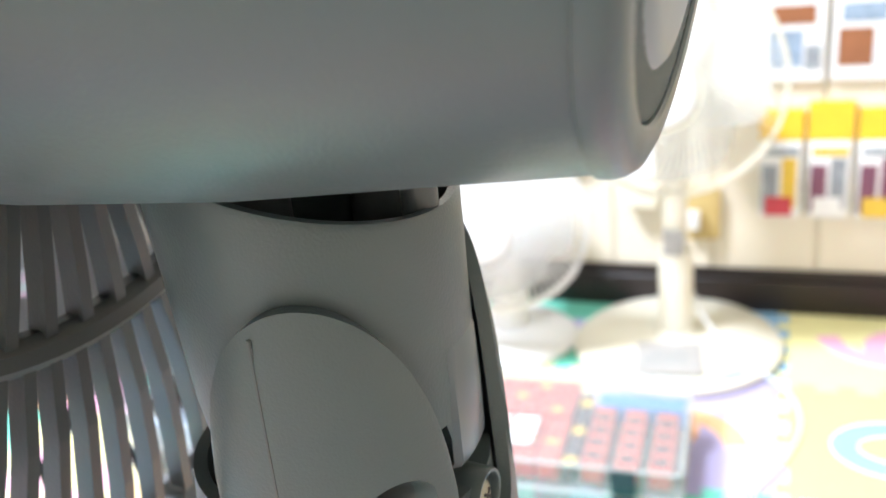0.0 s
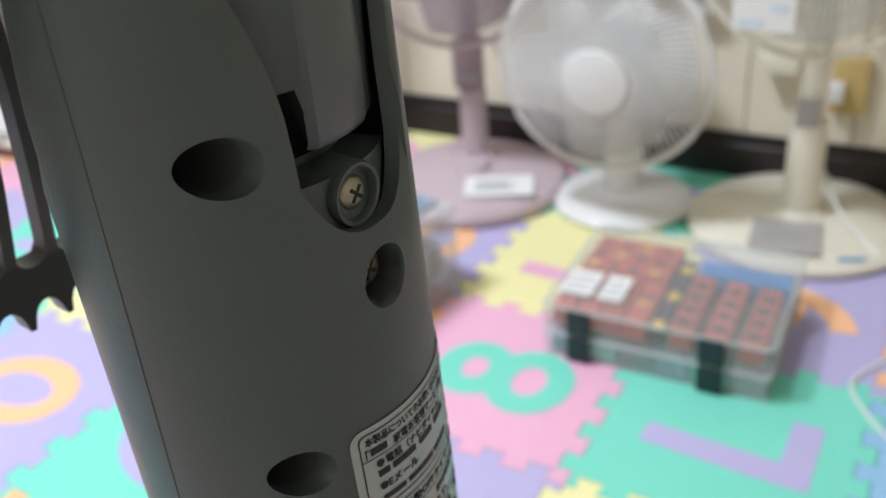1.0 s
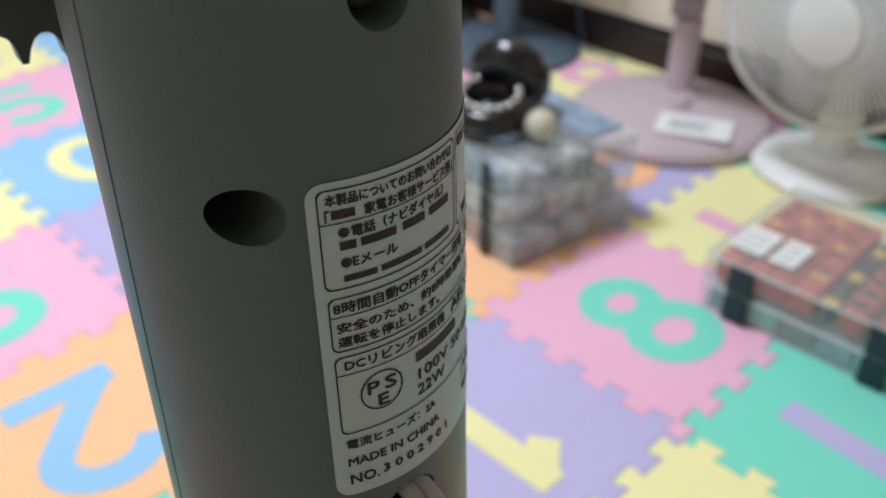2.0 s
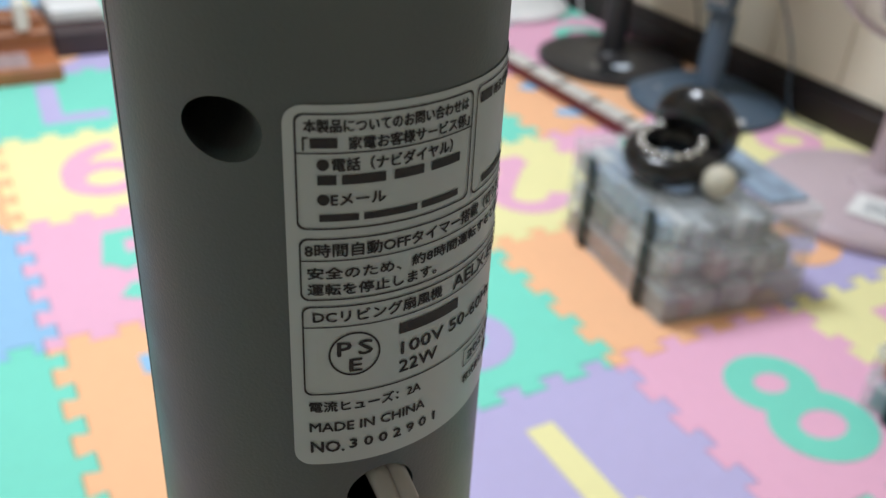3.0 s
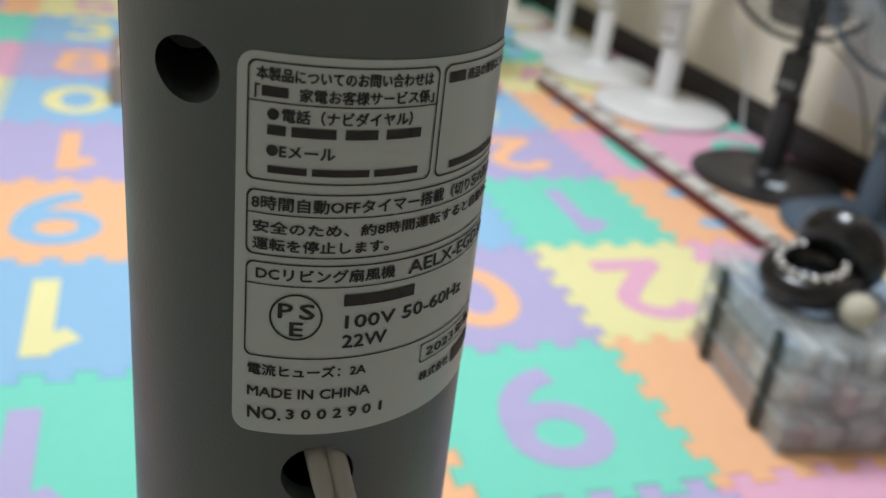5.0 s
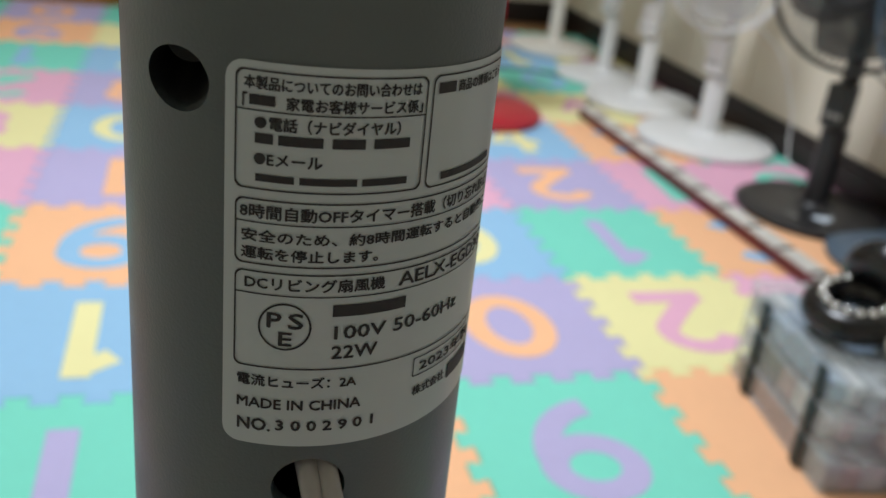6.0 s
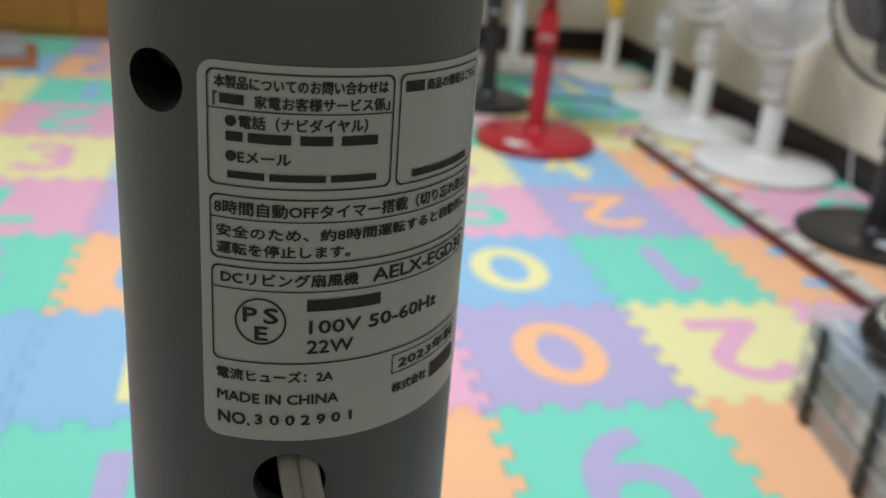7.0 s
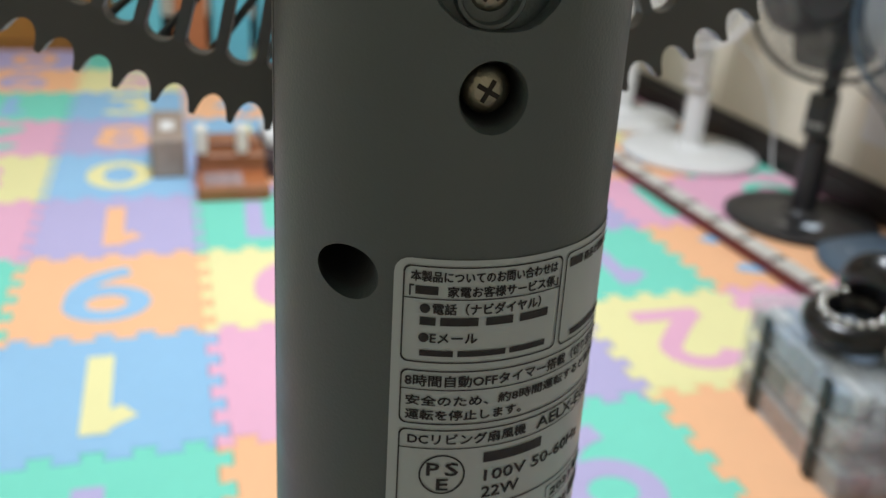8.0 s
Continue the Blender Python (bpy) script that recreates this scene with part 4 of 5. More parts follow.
mauve_fan = stand_fan(-0.172, 1.000, -72, "mauve plastic floor fan with a notice on its round base", MAUVE, MAUVE, BLADE_MAUVE, 0.178, 0.036, 0.455, 0.17, 0.11, 0, 0.019, 0.026, cap=MAUVE_D, set_back=0.055)
sheet = plate_on(mauve_fan, "notice", PAPER, -0.072, 0.897, 0.125, 0.085, 0.0392, 24, "white printed notice sheet")
for k in range(5):
    part("printed_bar", box_bm(-0.042, 0.03 - 0.008 * (k % 3), -0.021 + k * 0.009, -0.017 + k * 0.009, 0.0012, 0.0015), PRINT_GREY, sheet, smooth=False)
white_fan = stand_fan(0.130, 0.985, -86, "small white desk fan with clear blades", WHITE_P, WHITE_P, BLADE, 0.122, 0.020, 0.294, 0.166, 0.150, -4, 0.026, 0.034, wires=84, blades=4, cap=WHITE_P, cap_r=0.053, box=False, dome=True, wire_r=0.0012)
beige_fan = stand_fan(0.424, 1.0, -92, "yellowed beige floor fan with a tag hung on its guard", BEIGE, BEIGE, BLADE, 0.176, 0.026, 0.487, 0.170, 0.12, 0, 0.022, 0.028, wires=72, cap=WHITE_P, cap_r=0.052, wire_r=0.0009, box=False)
for _f, _z, _g, _w, _m in ((beige_fan, 0.487, 0.156, 0.034, PRINT_GREY),):
    part("printed_bar", box_bm(_g - 0.0006, _g + 0.0006, -_w / 2, _w / 2, _z - 0.004, _z + 0.004), _m, _f, smooth=False)
pl = plate_on(beige_fan, "rating_plate", PLATE_GREY, 0.422, 0.908, 0.105, 0.105, 0.0292, 6, "grey rating plate")
for k in range(4):
    part("printed_bar", box_bm(-0.04, 0.035 - 0.01 * (k % 2), -0.022 + k * 0.011, -0.019 + k * 0.011, 0.0012, 0.0014), PRINT_GREY, pl, smooth=False)
plate_on(beige_fan, "blue_sticker", BLUE_STRIP, 0.522, 0.878, 0.04, 0.009, 0.0235, 24)
tag = part("hanging_tag", box_bm(-0.0008, 0.0008, -0.042, 0.042, -0.050, 0.100, 0.0003, 1), PAPER, beige_fan, "white tag with pale blue print", smooth=False)
tag.matrix_basis = pose(0.150, -0.052, 0.412, 0, 4, 0)
for k in range(4):
    part("printed_bar", box_bm(0.0008, 0.0012, -0.032 + 0.04 * (k % 2), 0.002 + 0.032 * (k % 2), -0.045 + k * 0.022, -0.033 + k * 0.022), PALE_BLUE, tag, smooth=False)
part("lower_sleeve", lathe_bm([(0.029, 0.036), (0.0285, 0.165), (0.027, 0.177), (0.0225, 0.181)], 32), BEIGE, beige_fan)
part("switch_plate", box_bm(0.0205, 0.0300, -0.017, 0.017, 0.186, 0.230, 0.002), PLATE_GREY, beige_fan, "grey switch label")
navy_fan = stand_fan(-0.615, 1.02, -70, "slate blue floor fan with a pale sticker on its base", NAVY, NAVY, BLADE, 0.160, 0.022, 0.49, 0.17, 0.11, 0, 0.02, 0.028, cap=NAVY)
plate_on(navy_fan, "sticker", PAPER, -0.500, 0.950, 0.085, 0.05, 0.0202, 24, "white sticker")
plate_on(navy_fan, "small_sticker", PAPER, -0.665, 0.958, 0.04, 0.022, 0.0215, 24, "small pale sticker")
black_fan = stand_fan(-0.885, 0.985, -60, "black floor fan on a round black base", BLACK_P, BLACK_P, BLADE_DARK, 0.165, 0.022, 0.50, 0.175, 0.11, 0, 0.02, 0.028, cap=BLACK_P)
plate_on(black_fan, "sticker", PLATE_GREY, -0.848, 0.898, 0.06, 0.028, 0.0212, 15)
plate_on(black_fan, "blue_sticker", PALE_BLUE, -0.805, 0.950, 0.032, 0.04, 0.0222, 30, "pale blue and white sticker")
stand_fan(-1.36, 0.985, -62, "white floor fan with a broad round base", WHITE_P, WHITE_P, BLADE, 0.18, 0.026, 0.47, 0.17, 0.11, 0, 0.024, 0.03, cap=WHITE_P)
stand_fan(-1.72, 0.97, -62, "white floor fan with a slim straight pole", WHITE_P, WHITE_P, BLADE, 0.17, 0.028, 0.50, 0.17, 0.11, 0, 0.02, 0.026, cap=WHITE_P, wires=48)
stand_fan(-2.00, 0.97, -60, "white floor fan standing far down the wall", WHITE_P, WHITE_P, BLADE, 0.152, 0.026, 0.52, 0.165, 0.11, 0, 0.018, 0.024, cap=WHITE_P, wires=48)
stand_fan(-2.41, 0.95, -50, "greyish white floor fan near the end wall", WHITE_WARM, WHITE_WARM, BLADE, 0.160, 0.026, 0.55, 0.165, 0.11, 0, 0.018, 0.024, cap=PACK_YEL, wires=48)
red_fan = stand_fan(-1.54, 0.42, -20, "bright red floor fan with a pale sticker on its base", RED_P, RED_P, BLADE, 0.158, 0.034, 0.62, 0.16, 0.11, 0, 0.020, 0.024, cap=RED_P, wires=48, group="fans on the mat")
plate_on(red_fan, "sticker", PAPER, -1.44, 0.35, 0.05, 0.07, 0.031, 20, "pale printed sticker")
stand_fan(-1.95, 0.385, -20, "dark grey floor fan behind the red fan", BLACK_P, BLACK_P, BLADE_DARK, 0.142, 0.030, 0.62, 0.165, 0.11, 0, 0.018, 0.026, wires=48, group="fans on the mat")
stand_fan(-2.52, 0.62, -15, "white floor fan by the end wall", WHITE_P, WHITE_P, BLADE, 0.155, 0.026, 0.6, 0.165, 0.11, 0, 0.018, 0.024, wires=48, group="fans on the mat")


def cord(name, pts, r, mat, label, category="cord"):
    me = tubes_mesh(name, [smooth_line(pts, 8)], r, 8)
    return tagged(mesh_part(name, me, mat), label, category)


cord("power_cord", [(0.452, 1.022, 0.095), (0.475, 0.99, 0.06), (0.53, 0.93, 0.03), (0.605, 0.875, 0.004), (0.625, 0.78, 0.003), (0.60, 0.68, 0.003), (0.565, 0.60, 0.003), (0.60, 0.53, 0.003), (0.66, 0.47, 0.003), (0.74, 0.40, 0.003)], 0.0026, WHITE_P, "white power cord trailing from the beige fan")
cord("power_cord", [(-0.14, 1.03, 0.26), (-0.115, 1.08, 0.15), (-0.075, 1.12, 0.06), (-0.05, 1.14, 0.003), (0.02, 1.145, 0.003)], 0.0024, MAUVE, "thin mauve power cord hanging behind the fan")

for x, y, mm, lb in ((-0.615, 1.02, NAVY, "thin slate cord hanging behind the blue fan"), (-0.885, 0.985, BLACK_P, "thin black cord hanging behind the black fan"),
                     (-1.33, 1.0, WHITE_P, "thin white cord hanging behind the white fan"), (-1.74, 1.0, WHITE_P, "thin white cord looped behind the slim fan")):
    cord("power_cord", [(x + 0.012, y + 0.014, 0.33), (x + 0.05, 1.09, 0.26), (x + 0.085, 1.135, 0.14), (x + 0.10, 1.145, 0.05), (x + 0.13, 1.14, 0.004), (x + 0.21, 1.135, 0.003)], 0.0026, mm, lb)

cord("power_cord", [(-2.02, 0.50, 0.004), (-2.06, 0.66, 0.0035), (-2.02, 0.80, 0.0035), (-1.86, 0.90, 0.0035), (-1.70, 0.80, 0.0035), (-1.60, 0.74, 0.0035)], 0.0045, BLACK_P, "black power cord lying across the mat")

# ---- clear organiser box with red packs ----
def clear_case(name, m, label, w, d, tiers, h, rim_r=0.0024):
    """An open-looking clear case: floor, four thin walls and a rim for every tier, and a lid."""
    c = thing(name, m, label, "storage box")
    t = 0.0022
    for k in range(tiers):
        z0 = 0.0006 + k * h
        part("tray_floor", box_bm(0, w, 0, d, z0, z0 + t, 0.0008, 1), CLEAR, c, smooth=False)
        for n, (a, b, e, f_) in enumerate(((0, w, 0, t), (0, w, d - t, d), (0, t, t, d - t), (w - t, w, t, d - t))):
            part("side_wall", box_bm(a, b, e, f_, z0 + t + 0.0002, z0 + h - 0.004, 0.0006, 1), CLEAR, c, smooth=False)
        rim = mesh_part("rim", tubes_mesh("rim", [[(0.004, -0.001, z0 + h - 0.003), (w - 0.004, -0.001, z0 + h - 0.003), (w + 0.001, 0.004, z0 + h - 0.003), (w + 0.001, d - 0.004, z0 + h - 0.003),
                                                   (w - 0.004, d + 0.001, z0 + h - 0.003), (0.004, d + 0.001, z0 + h - 0.003), (-0.001, d - 0.004, z0 + h - 0.003), (-0.001, 0.004, z0 + h - 0.003)]], rim_r, 8, 1.0, True), CLEAR_EDGE, c)
    part("lid", box_bm(-0.001, w + 0.001, -0.001, d + 0.001, tiers * h + 0.0008, tiers * h + 0.003, 0.001, 1), CLEAR, c, smooth=False)
    return c


RB_W, RB_D, RB_H = 0.293, 0.236, 0.041
RB = pose(0.187, 0.512, 0, 0, 0, 1.6)
red_case = clear_case("clear_storage_box", RB, "clear two-tier plastic box of brick-red packs, closed", RB_W, RB_D, 2, RB_H)
for z in (0.006, 0.006 + RB_H):
    for x in (0.05, 0.222):
        lt = part("latch", box_bm(x - 0.016, x + 0.016, -0.007, -0.0012, z - 0.004, z + 0.033, 0.002), LATCH, red_case, "dark latch")
        part("latch_rib", box_bm(x - 0.013, x + 0.013, -0.0085, -0.007, z + 0.008, z + 0.014, 0.0005, 1), LATCH, lt, smooth=False)
rng = random.Random(5)


def pack(case, name, mat, x0, x1, y0, y1, z0, z1, label):
    ob = tagged(part(name, box_bm(x0, x1, y0, y1, z0, z1, 0.0012, 1), mat, smooth=False), label, "pack")
    ob.matrix_world = case
    return ob


z0, z1 = RB_H + 0.0055, 2 * RB_H - 0.004
for k in range(4):
    pk = pack(RB, "card_pack", CARD_RED, 0.010 + k * 0.032, 0.039 + k * 0.032, 0.008, 0.112, z0, z1 - 0.002 * (k % 2), "brick-red card pack with dark print")
    for j in range(1 + k // 3):
        part("printed_bar", box_bm(0.014 + k * 0.032, 0.034 + k * 0.032, 0.05 + j * 0.018, 0.057 + j * 0.018, z1 - 0.002 * (k % 2), z1 - 0.002 * (k % 2) + 0.0005), CARD_DARK if j % 2 else CARD_YEL, pk, smooth=False)
for k in range(3):
    pk = pack(RB, "card_pack", CARD_RED, 0.010, 0.134, 0.118 + k * 0.033, 0.148 + k * 0.033, z0, z1 - 0.001 * k, "brick-red card pack with yellow marks")
    for j in range(4):
        part("printed_bar", box_bm(0.018 + j * 0.029, 0.032 + j * 0.029, 0.124 + k * 0.033, 0.134 + k * 0.033, z1 - 0.001 * k, z1 - 0.001 * k + 0.0005), (CARD_YEL, CARD_DARK, CARD_DARK)[(2 * j + k) % 3], pk, smooth=False)
pk = pack(RB, "blue_pack", CARD_BLUE, 0.168, 0.288, 0.150, 0.186, z0, z1, "bright blue card pack")
for k in range(3):
    pk = pack(RB, "card_pack", CARD_RED, 0.166 + k * 0.043, 0.194 + k * 0.043, 0.010, 0.145, z0, z1 - 0.001 * k, "brick-red card pack with dark print")
    for j in range(4):
        part("printed_bar", box_bm(0.170 + k * 0.043, 0.190 + k * 0.043, 0.02 + j * 0.03, 0.036 + j * 0.03, z1 - 0.001 * k, z1 - 0.001 * k + 0.0005), CARD_DARK, pk, smooth=False)
# low dark bar put in place of the dark gap between the packs
mid = pack(RB, "card_pack", CARD_DARK, 0.140, 0.154, 0.010, 0.20, z0, z1 - 0.012, "narrow low dark bar filling the gap, with yellow marks")
for j in range(5):
    part("printed_bar", box_bm(0.1395, 0.1565, 0.018 + j * 0.036, 0.036 + j * 0.036, z1 - 0.012, z1 - 0.0115), (CARD_YEL, CARD_DARK)[j % 2], mid, smooth=False)
for k in range(6):
    pack(RB, "flat_pack", (BLUE_GOODS, FOAM["teal"], GREY_GOODS)[k % 3], 0.008 + k * 0.047, 0.052 + k * 0.047, 0.008, 0.212, 0.0034, RB_H - 0.008 - 0.002 * (k % 3), "pale flat pack in the lower tray")
for x, w in ((0.010, 0.044), (0.063, 0.032)):
    lb = part("price_label", box_bm(x, x + w, 0.030, 0.092, 2 * RB_H + 0.0032, 2 * RB_H + 0.0038), PAPER, red_case, "white printed paper label", smooth=False)
    for k in range(3):
        part("printed_bar", box_bm(x + 0.004, x + w - 0.006, 0.040 + k * 0.016, 0.044 + k * 0.016, 2 * RB_H + 0.0038, 2 * RB_H + 0.0041), PRINT_GREY, lb, smooth=False)

# ---- clear box of grey packs with a studded coil on its lid ----
GB_W, GB_D, GB_H = 0.272, 0.222, 0.0485
GB = pose(-0.300, 0.434, 0, 0, 0, -8.5)
GB_T = 3
grey_case = clear_case("clear_storage_box", GB, "clear three-tier plastic box of greyish packs, closed", GB_W, GB_D, GB_T, GB_H, 0.0013)
for x in (0.06, 0.215):
    for k in range(GB_T):
        part("latch", box_bm(x - 0.009, x + 0.009, -0.006, -0.0012, 0.002 + k * GB_H, 0.0465 + k * GB_H, 0.002), LATCH, grey_case, "dark latch")
for tier in range(GB_T):
    zb = 0.0034 + tier * GB_H
    # a row of small packs standing on edge, ending short of the far wall of the box
    y = 0.006
    while y < 0.172:
        w = 0.012 + 0.020 * rng.random()
        x = 0.006
        while x < 0.225:
            d = 0.030 + 0.050 * rng.random()
            mm = ((PINK_GOODS, PINK_GOODS, PALE_GOODS, GREY_GOODS), (PALE_GOODS, PINK_GOODS, GREY_GOODS, DARK_GOODS), (BLUE_GOODS, PALE_GOODS, BLUE_GOODS, GREY_GOODS))[tier][rng.randrange(4)]
            pack(GB, "small_pack", mm, x, min(x + d - 0.0015, GB_W - 0.006), y, y + w - 0.0012, zb, zb + GB_H - 0.012 - 0.010 * rng.random(), "small pale pack in the clear box")
            x += d
        y += w
TOPZ = GB_T * GB_H + 0.0032


def studded_band(m, R, r, n, label):
    b = thing("studded_band", m, label, "hair band")
    part("band", lathe_bm([(R + r * math.cos(a), r * math.sin(a)) for a in [2 * math.pi * k / 14 for k in range(15)]], 48, cap=False), RUBBER, b)
    sm = None
    for k in range(n):
        a = 2 * math.pi * k / n
        if sm is None:
            bm = bmesh.new()
            bmesh.ops.create_icosphere(bm, subdivisions=2, radius=0.0058)
            ob = part("stud", bm, STUD, b)
            sm = ob.data
        else:
            ob = new("stud", sm)
            ob.parent = b
        ob.location = ((R - r * 0.15) * math.cos(a), (R - r * 0.15) * math.sin(a), r * 1.0)
    return b


studded_band(GB @ pose(0.138, 0.064, TOPZ + 0.0315, 10, 6, 0), 0.043, 0.0205, 17, "glossy black band with a ring of chrome studs")
studded_band(GB @ pose(0.118, 0.112, TOPZ + 0.0580, 0, 66, 118), 0.0310, 0.0300, 13, "glossy black studded band leaning on another")
ball = bmesh.new()
bmesh.ops.create_uvsphere(ball, u_segments=28, v_segments=18, radius=0.022)
ob = tagged(part("felt_ball", ball, CREAM), "small cream felt ball on the clear box", "ball")
ob.matrix_world = GB @ pose(0.212, 0.092, TOPZ + 0.022)
pack(GB, "flat_pack", BLUE_GOODS, 0.03, 0.25, 0.150, 0.212, TOPZ, TOPZ + 0.006, "pale blue flat pack lying on the lid")

# ---- long jointed strip lying on the mat ----
strip = thing("long_strip", pose(-1.56, 0.730, 0, 0, 0, 1.6), "long maroon strip with worn grey sections on top", "strip")
part("strip_body", box_bm(0, 1.23, -0.024, 0.018, 0.0008, 0.026, 0.003, 1), RAIL_RED, strip)
for k in range(12):
    part("section", box_bm(0.003 + k * 0.102, 0.094 + k * 0.102, -0.0235, 0.0175, 0.0262, 0.031, 0.001, 1), RAIL_TOP, strip, smooth=False)
    part("joint", box_bm(0.0945 + k * 0.102, 0.1045 + k * 0.102, -0.018, 0.012, 0.0262, 0.0335, 0.001, 1), RAIL_DARK, strip, smooth=False)

# ---- things on the wall ----
outlet = thing("outlet_box", pose(0.452, ROOM_N, 0.185), "tan wall outlet box with a white plug in it", "outlet")
part("cover", box_bm(-0.024, 0.034, -0.022, -0.0005, -0.042, 0.055, 0.005), OUTLET_M, outlet)
part("plug", box_bm(-0.026, 0.0, -0.05, -0.022, -0.015, 0.018, 0.005), WHITE_P, outlet, "white plug")
tagged(part("paper_sheet", box_bm(-0.97, -0.72, ROOM_N - 0.004, ROOM_N - 0.0008, 0.16, 0.40, 0.0005, 1), PAPER, smooth=False), "large white paper sheet pinned to the wall", "paper")
tagged(part("wall_bracket", box_bm(0.315, 0.378, ROOM_N - 0.05, ROOM_N - 0.0005, 0.212, 0.245, 0.004), BEIGE), "small beige wall bracket", "bracket")
for k, (xx, zz) in enumerate(((-0.104, 0.376), (0.0, 0.384), (0.112, 0.384), (0.208, 0.372))):
    o = thing("wall_ornament", pose(xx, ROOM_N, zz), "plain rounded blue and white plastic ornament on the wall", "ornament", "ornaments on the wall")
    head = lathe_bm([(0.001, -0.0)] + [(0.032 * math.sin(radians(a)), 0.033 - 0.032 * math.cos(radians(a))) for a in range(12, 172, 12)] + [(0.001, 0.065)], 32)
    bmesh.ops.rotate(head, verts=head.verts, cent=(0, 0, 0), matrix=Matrix.Rotation(radians(90), 3, "X"))
    part("shell", head, ORNAMENT_BLUE, o)
    face = lathe_bm([(0.030 * math.sin(radians(a)), 0.045 + 0.024 * math.cos(radians(a))) for a in range(92, 4, -11)] + [(0.001, 0.069)], 28)
    bmesh.ops.rotate(face, verts=face.verts, cent=(0, 0, 0), matrix=Matrix.Rotation(radians(90), 3, "X"))
    bmesh.ops.translate(face, verts=face.verts, vec=(-0.003, 0, -0.004))
    part("front", face, WHITE_P, o, "white rounded front")
    part("lower_piece", box_bm(-0.022, 0.022, -0.042, -0.001, -0.075, -0.03, 0.014, 3), WHITE_P, o, "white rounded lower piece")
for k, (mm, m2) in enumerate(((PACK_PLUM, PACK_YEL), (PACK_PLUM, PACK_YEL), (PACK_PLUM, PACK_YEL), (BLUE_GOODS, PACK_YEL))):
    x = 0.585 + k * 0.078
    pk = thing("hanging_pack", pose(x, ROOM_N, 0.19), "hanging plastic pack with a yellow header card", "pack", "packs hung on the wall")
    part("pouch", box_bm(-0.034, 0.034, -0.024, -0.0008, 0.0, 0.138, 0.006), PAPER, pk)
    part("header_card", box_bm(-0.036, 0.036, -0.016, -0.0008, 0.1385, 0.192 + 0.012 * (k % 2), 0.002, 1), m2, pk, "yellow header card", smooth=False)
    for j, (a, b, c_, d_, m3) in enumerate(((-0.030, -0.004, 0.012, 0.098, (GREY_GOODS, mm, mm, mm)[k]), (0.002, 0.026, 0.02, 0.11, (CARD_YEL, GREY_GOODS, mm, PINK_GOODS)[k]), (-0.028, 0.028, 0.114, 0.128, (GREY_GOODS, CARD_YEL)[k % 2]), (-0.024, 0.020, 0.005, 0.040, (PACK_RED, PAPER, CARD_YEL, PAPER)[k]))):
        part("window", box_bm(a, b, -0.0255 - 0.0012 * (j == 3), -0.0242, c_, d_, 0.0004, 1), m3, pk, smooth=False)
for k in range(3):
    x = 0.60 + k * 0.105
    pk = thing("hanging_pack", pose(x, ROOM_N, 0.43), "hanging pack in pale blue and white card", "pack", "packs hung on the wall")
    part("card", box_bm(-0.048, 0.048, -0.018, -0.0008, 0.0, 0.15, 0.003, 1), PAPER, pk, smooth=False)
    for j, (a, b, c_, d_) in enumerate(((-0.040, 0.012, 0.025, 0.085), (0.016, 0.04, 0.02, 0.06), (-0.036, 0.03, 0.095, 0.125))):
        part("picture", box_bm(a, b, -0.0196, -0.0182, c_, d_, 0.0005, 1), (BLUE_GOODS, GREY_GOODS, BROWN_BOX, PALE_BLUE, BLUE_GOODS)[(k * 2 + j) % 5], pk, smooth=False)

# ---- far end of the room ----
cab = thing("wooden_cabinet", pose(ROOM_W + 0.0175, -1.0, 0), "orange-brown wooden cabinet against the end wall", "cabinet")
part("body", box_bm(0, 0.235, -0.78, 0.50, -0.0105, 0.95, 0.004, 1), WOOD, cab, smooth=False)
for k in range(3):
    d = part("door", box_bm(0.2352, 0.2472, -0.77 + k * 0.425, -0.352 + k * 0.425, 0.03, 0.93, 0.003, 1), WOOD, cab, smooth=False)
    part("handle", box_bm(0.2474, 0.262, -0.72 + k * 0.425, -0.705 + k * 0.425, 0.45, 0.57, 0.003, 1), STEEL, d)
ZW = 0.0
for k, (x, y, w, d, h, mm, turn, lb) in enumerate((
        (-2.30, -1.14, 0.30, 0.34, 0.02, ORANGE_BROWN, 12, "rust-brown flat tray on the mat"),
        (-2.31, -1.15, 0.25, 0.28, 0.03, GREY_GOODS, 18, "grey flat pack on the tray"),
        (-2.25, -1.22, 0.16, 0.12, 0.02, CARD_BLUE, 5, "dark blue flat box on the pile"))):
    ob = tagged(part("flat_box", box_bm(-w / 2, w / 2, -d / 2, d / 2, 0, h, 0.003, 1), mm, smooth=False), lb, "box")
    ob.matrix_world = pose(x, y, ZW + 0.0008, 0, 0, turn)
    ZW += h + 0.0006

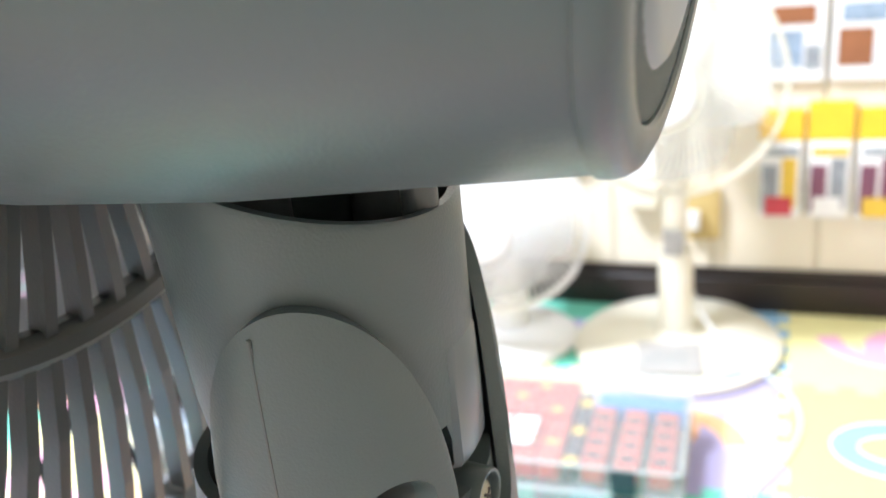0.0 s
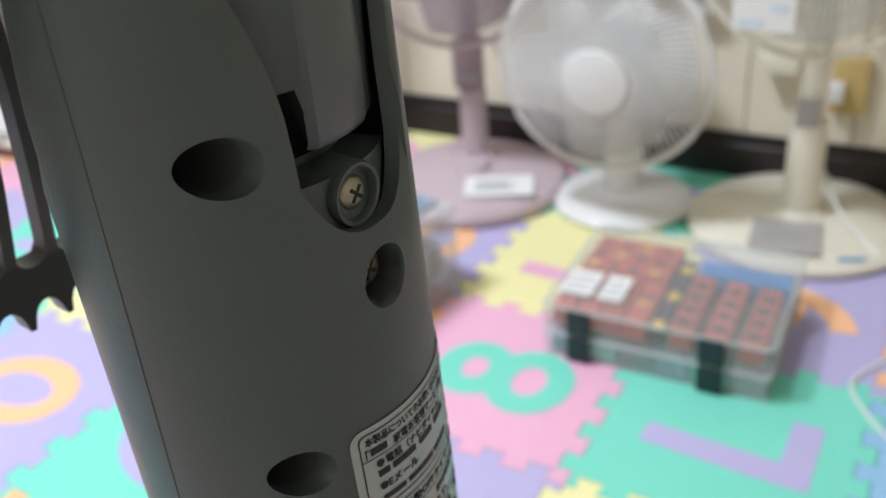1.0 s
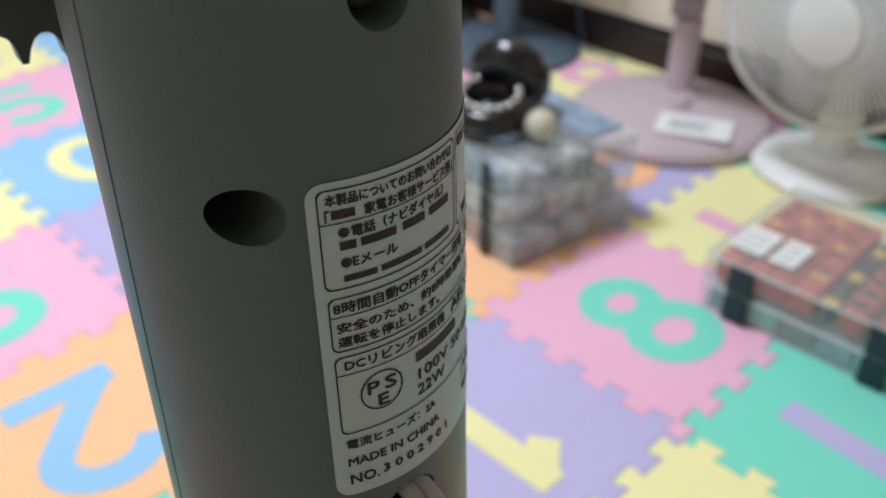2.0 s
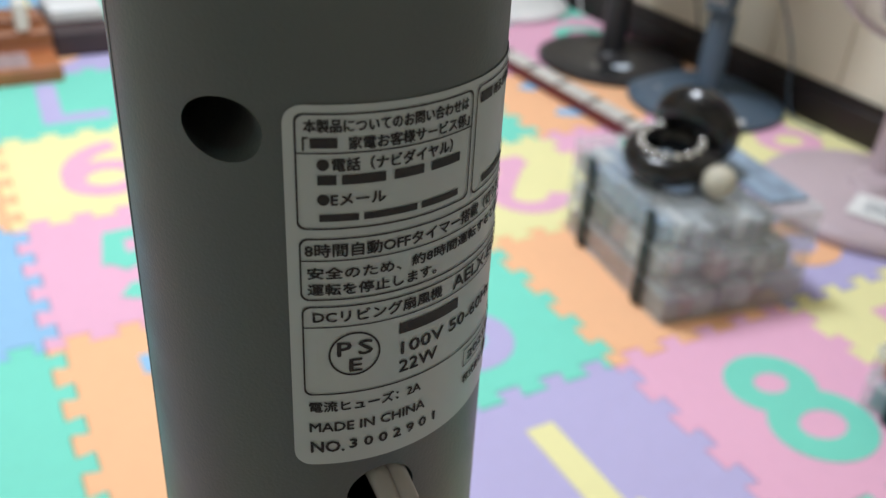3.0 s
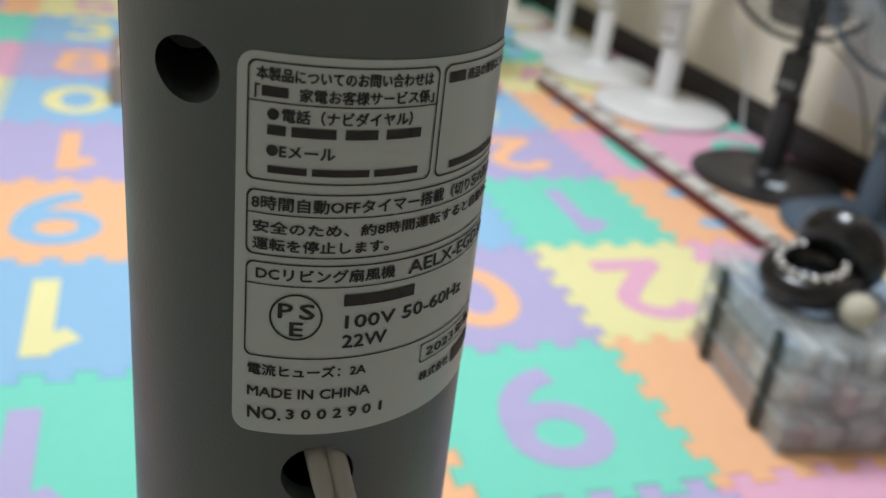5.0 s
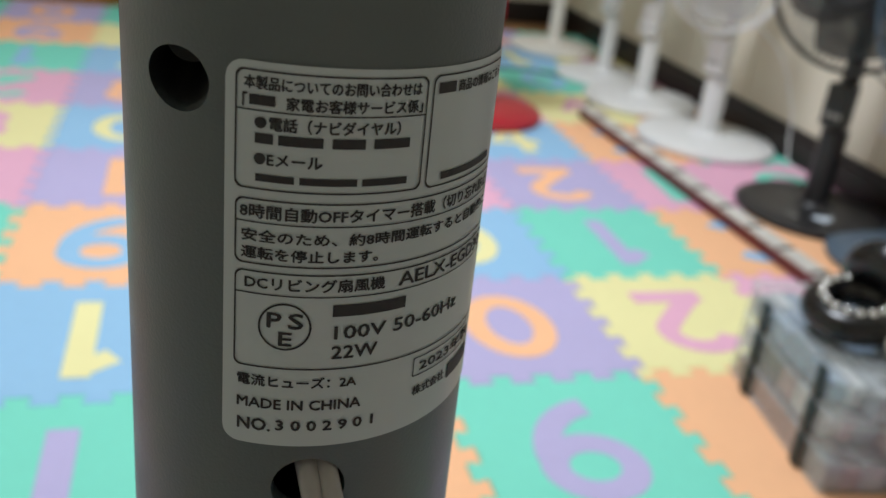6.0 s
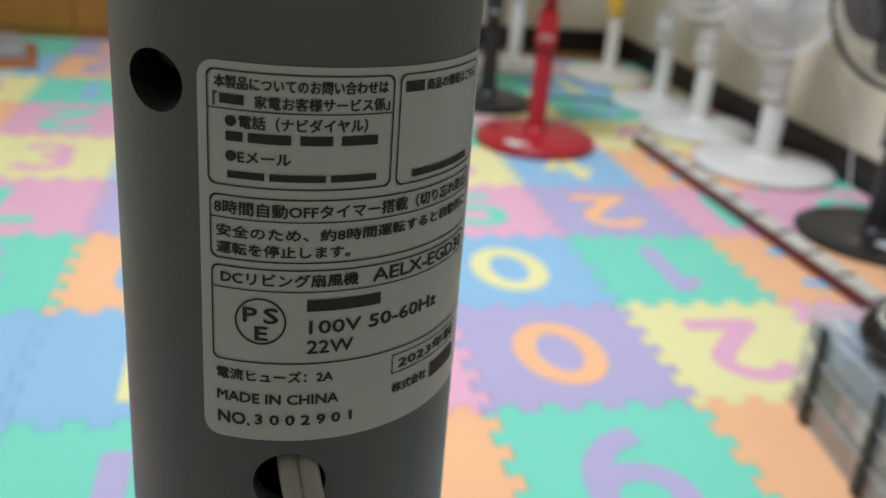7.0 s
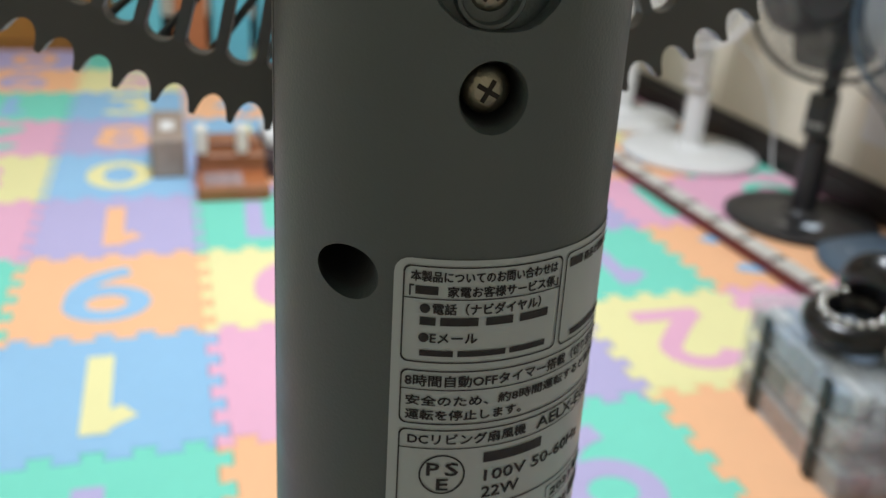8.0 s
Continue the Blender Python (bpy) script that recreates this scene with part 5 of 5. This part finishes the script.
# wooden toy blocks and cases beside the mat's middle
toy = thing("wooden_toy", pose(-1.15, -0.30, 0), "brown wooden toy with two white uprights", "toy")
part("plinth", box_bm(-0.10, 0.0, 0.005, 0.155, 0.0008, 0.032, 0.003, 1), ORANGE_BROWN, toy, smooth=False)
part("plinth_rim", box_bm(-0.098, -0.094, 0.012, 0.15, 0.0322, 0.040, 0.001, 1), ORANGE_BROWN, toy, smooth=False)
part("plinth_top", box_bm(-0.09, -0.01, 0.018, 0.10, 0.0322, 0.0345, 0.0006, 1), PINK_GOODS, toy, smooth=False)
part("step", box_bm(-0.24, -0.104, 0.01, 0.155, 0.0008, 0.07, 0.004, 1), BROWN_BOX, toy, smooth=False)
for y in (0.02, 0.105):
    part("upright", box_bm(-0.14, -0.102, y - 0.012, y + 0.012, 0.0715, 0.13, 0.003, 1), WHITE_WARM, toy, smooth=False)
part("seat_board", box_bm(-0.22, -0.145, 0.02, 0.145, 0.0715, 0.085, 0.003, 1), BROWN_BOX, toy, smooth=False)
blk = thing("grey_case", pose(-1.33, -0.30, 0), "grey-brown case beside the wooden toy", "case")
part("body", box_bm(-0.22, 0.02, -0.085, -0.012, 0.0008, 0.09, 0.004, 1), GREY_TOY, blk, smooth=False)
part("stripe", box_bm(-0.12, -0.05, -0.065, -0.035, 0.0902, 0.092, 0.0006, 1), PAPER, blk, smooth=False)
wc = thing("white_case", pose(-1.34, -0.12, 0), "white and dark case behind the wooden toy", "case")
part("body", box_bm(-0.16, 0.06, -0.02, 0.10, 0.0008, 0.055, 0.004, 1), CARD_DARK, wc, smooth=False)
part("lid", box_bm(-0.15, 0.0, -0.015, 0.095, 0.0555, 0.085, 0.004, 1), WHITE_P, wc, smooth=False)
for k, (y, w, h, mm, lb) in enumerate(((-0.42, 0.14, 0.42, CYAN_BOX, "tall cyan card box standing on the mat"), (-0.26, 0.10, 0.38, ORANGE_BROWN, "orange-brown upright card box"),
                                      (-0.13, 0.12, 0.42, CYAN_BOX, "tall cyan card box standing on the mat"), (0.02, 0.12, 0.36, CYAN_BOX, "cyan upright card box"))):
    ob = tagged(part("card_box", box_bm(-0.1, 0.1, -w / 2, w / 2, 0.0008, h, 0.003, 1), mm, smooth=False), lb, "box")
    ob.location = (-2.52, y, 0)
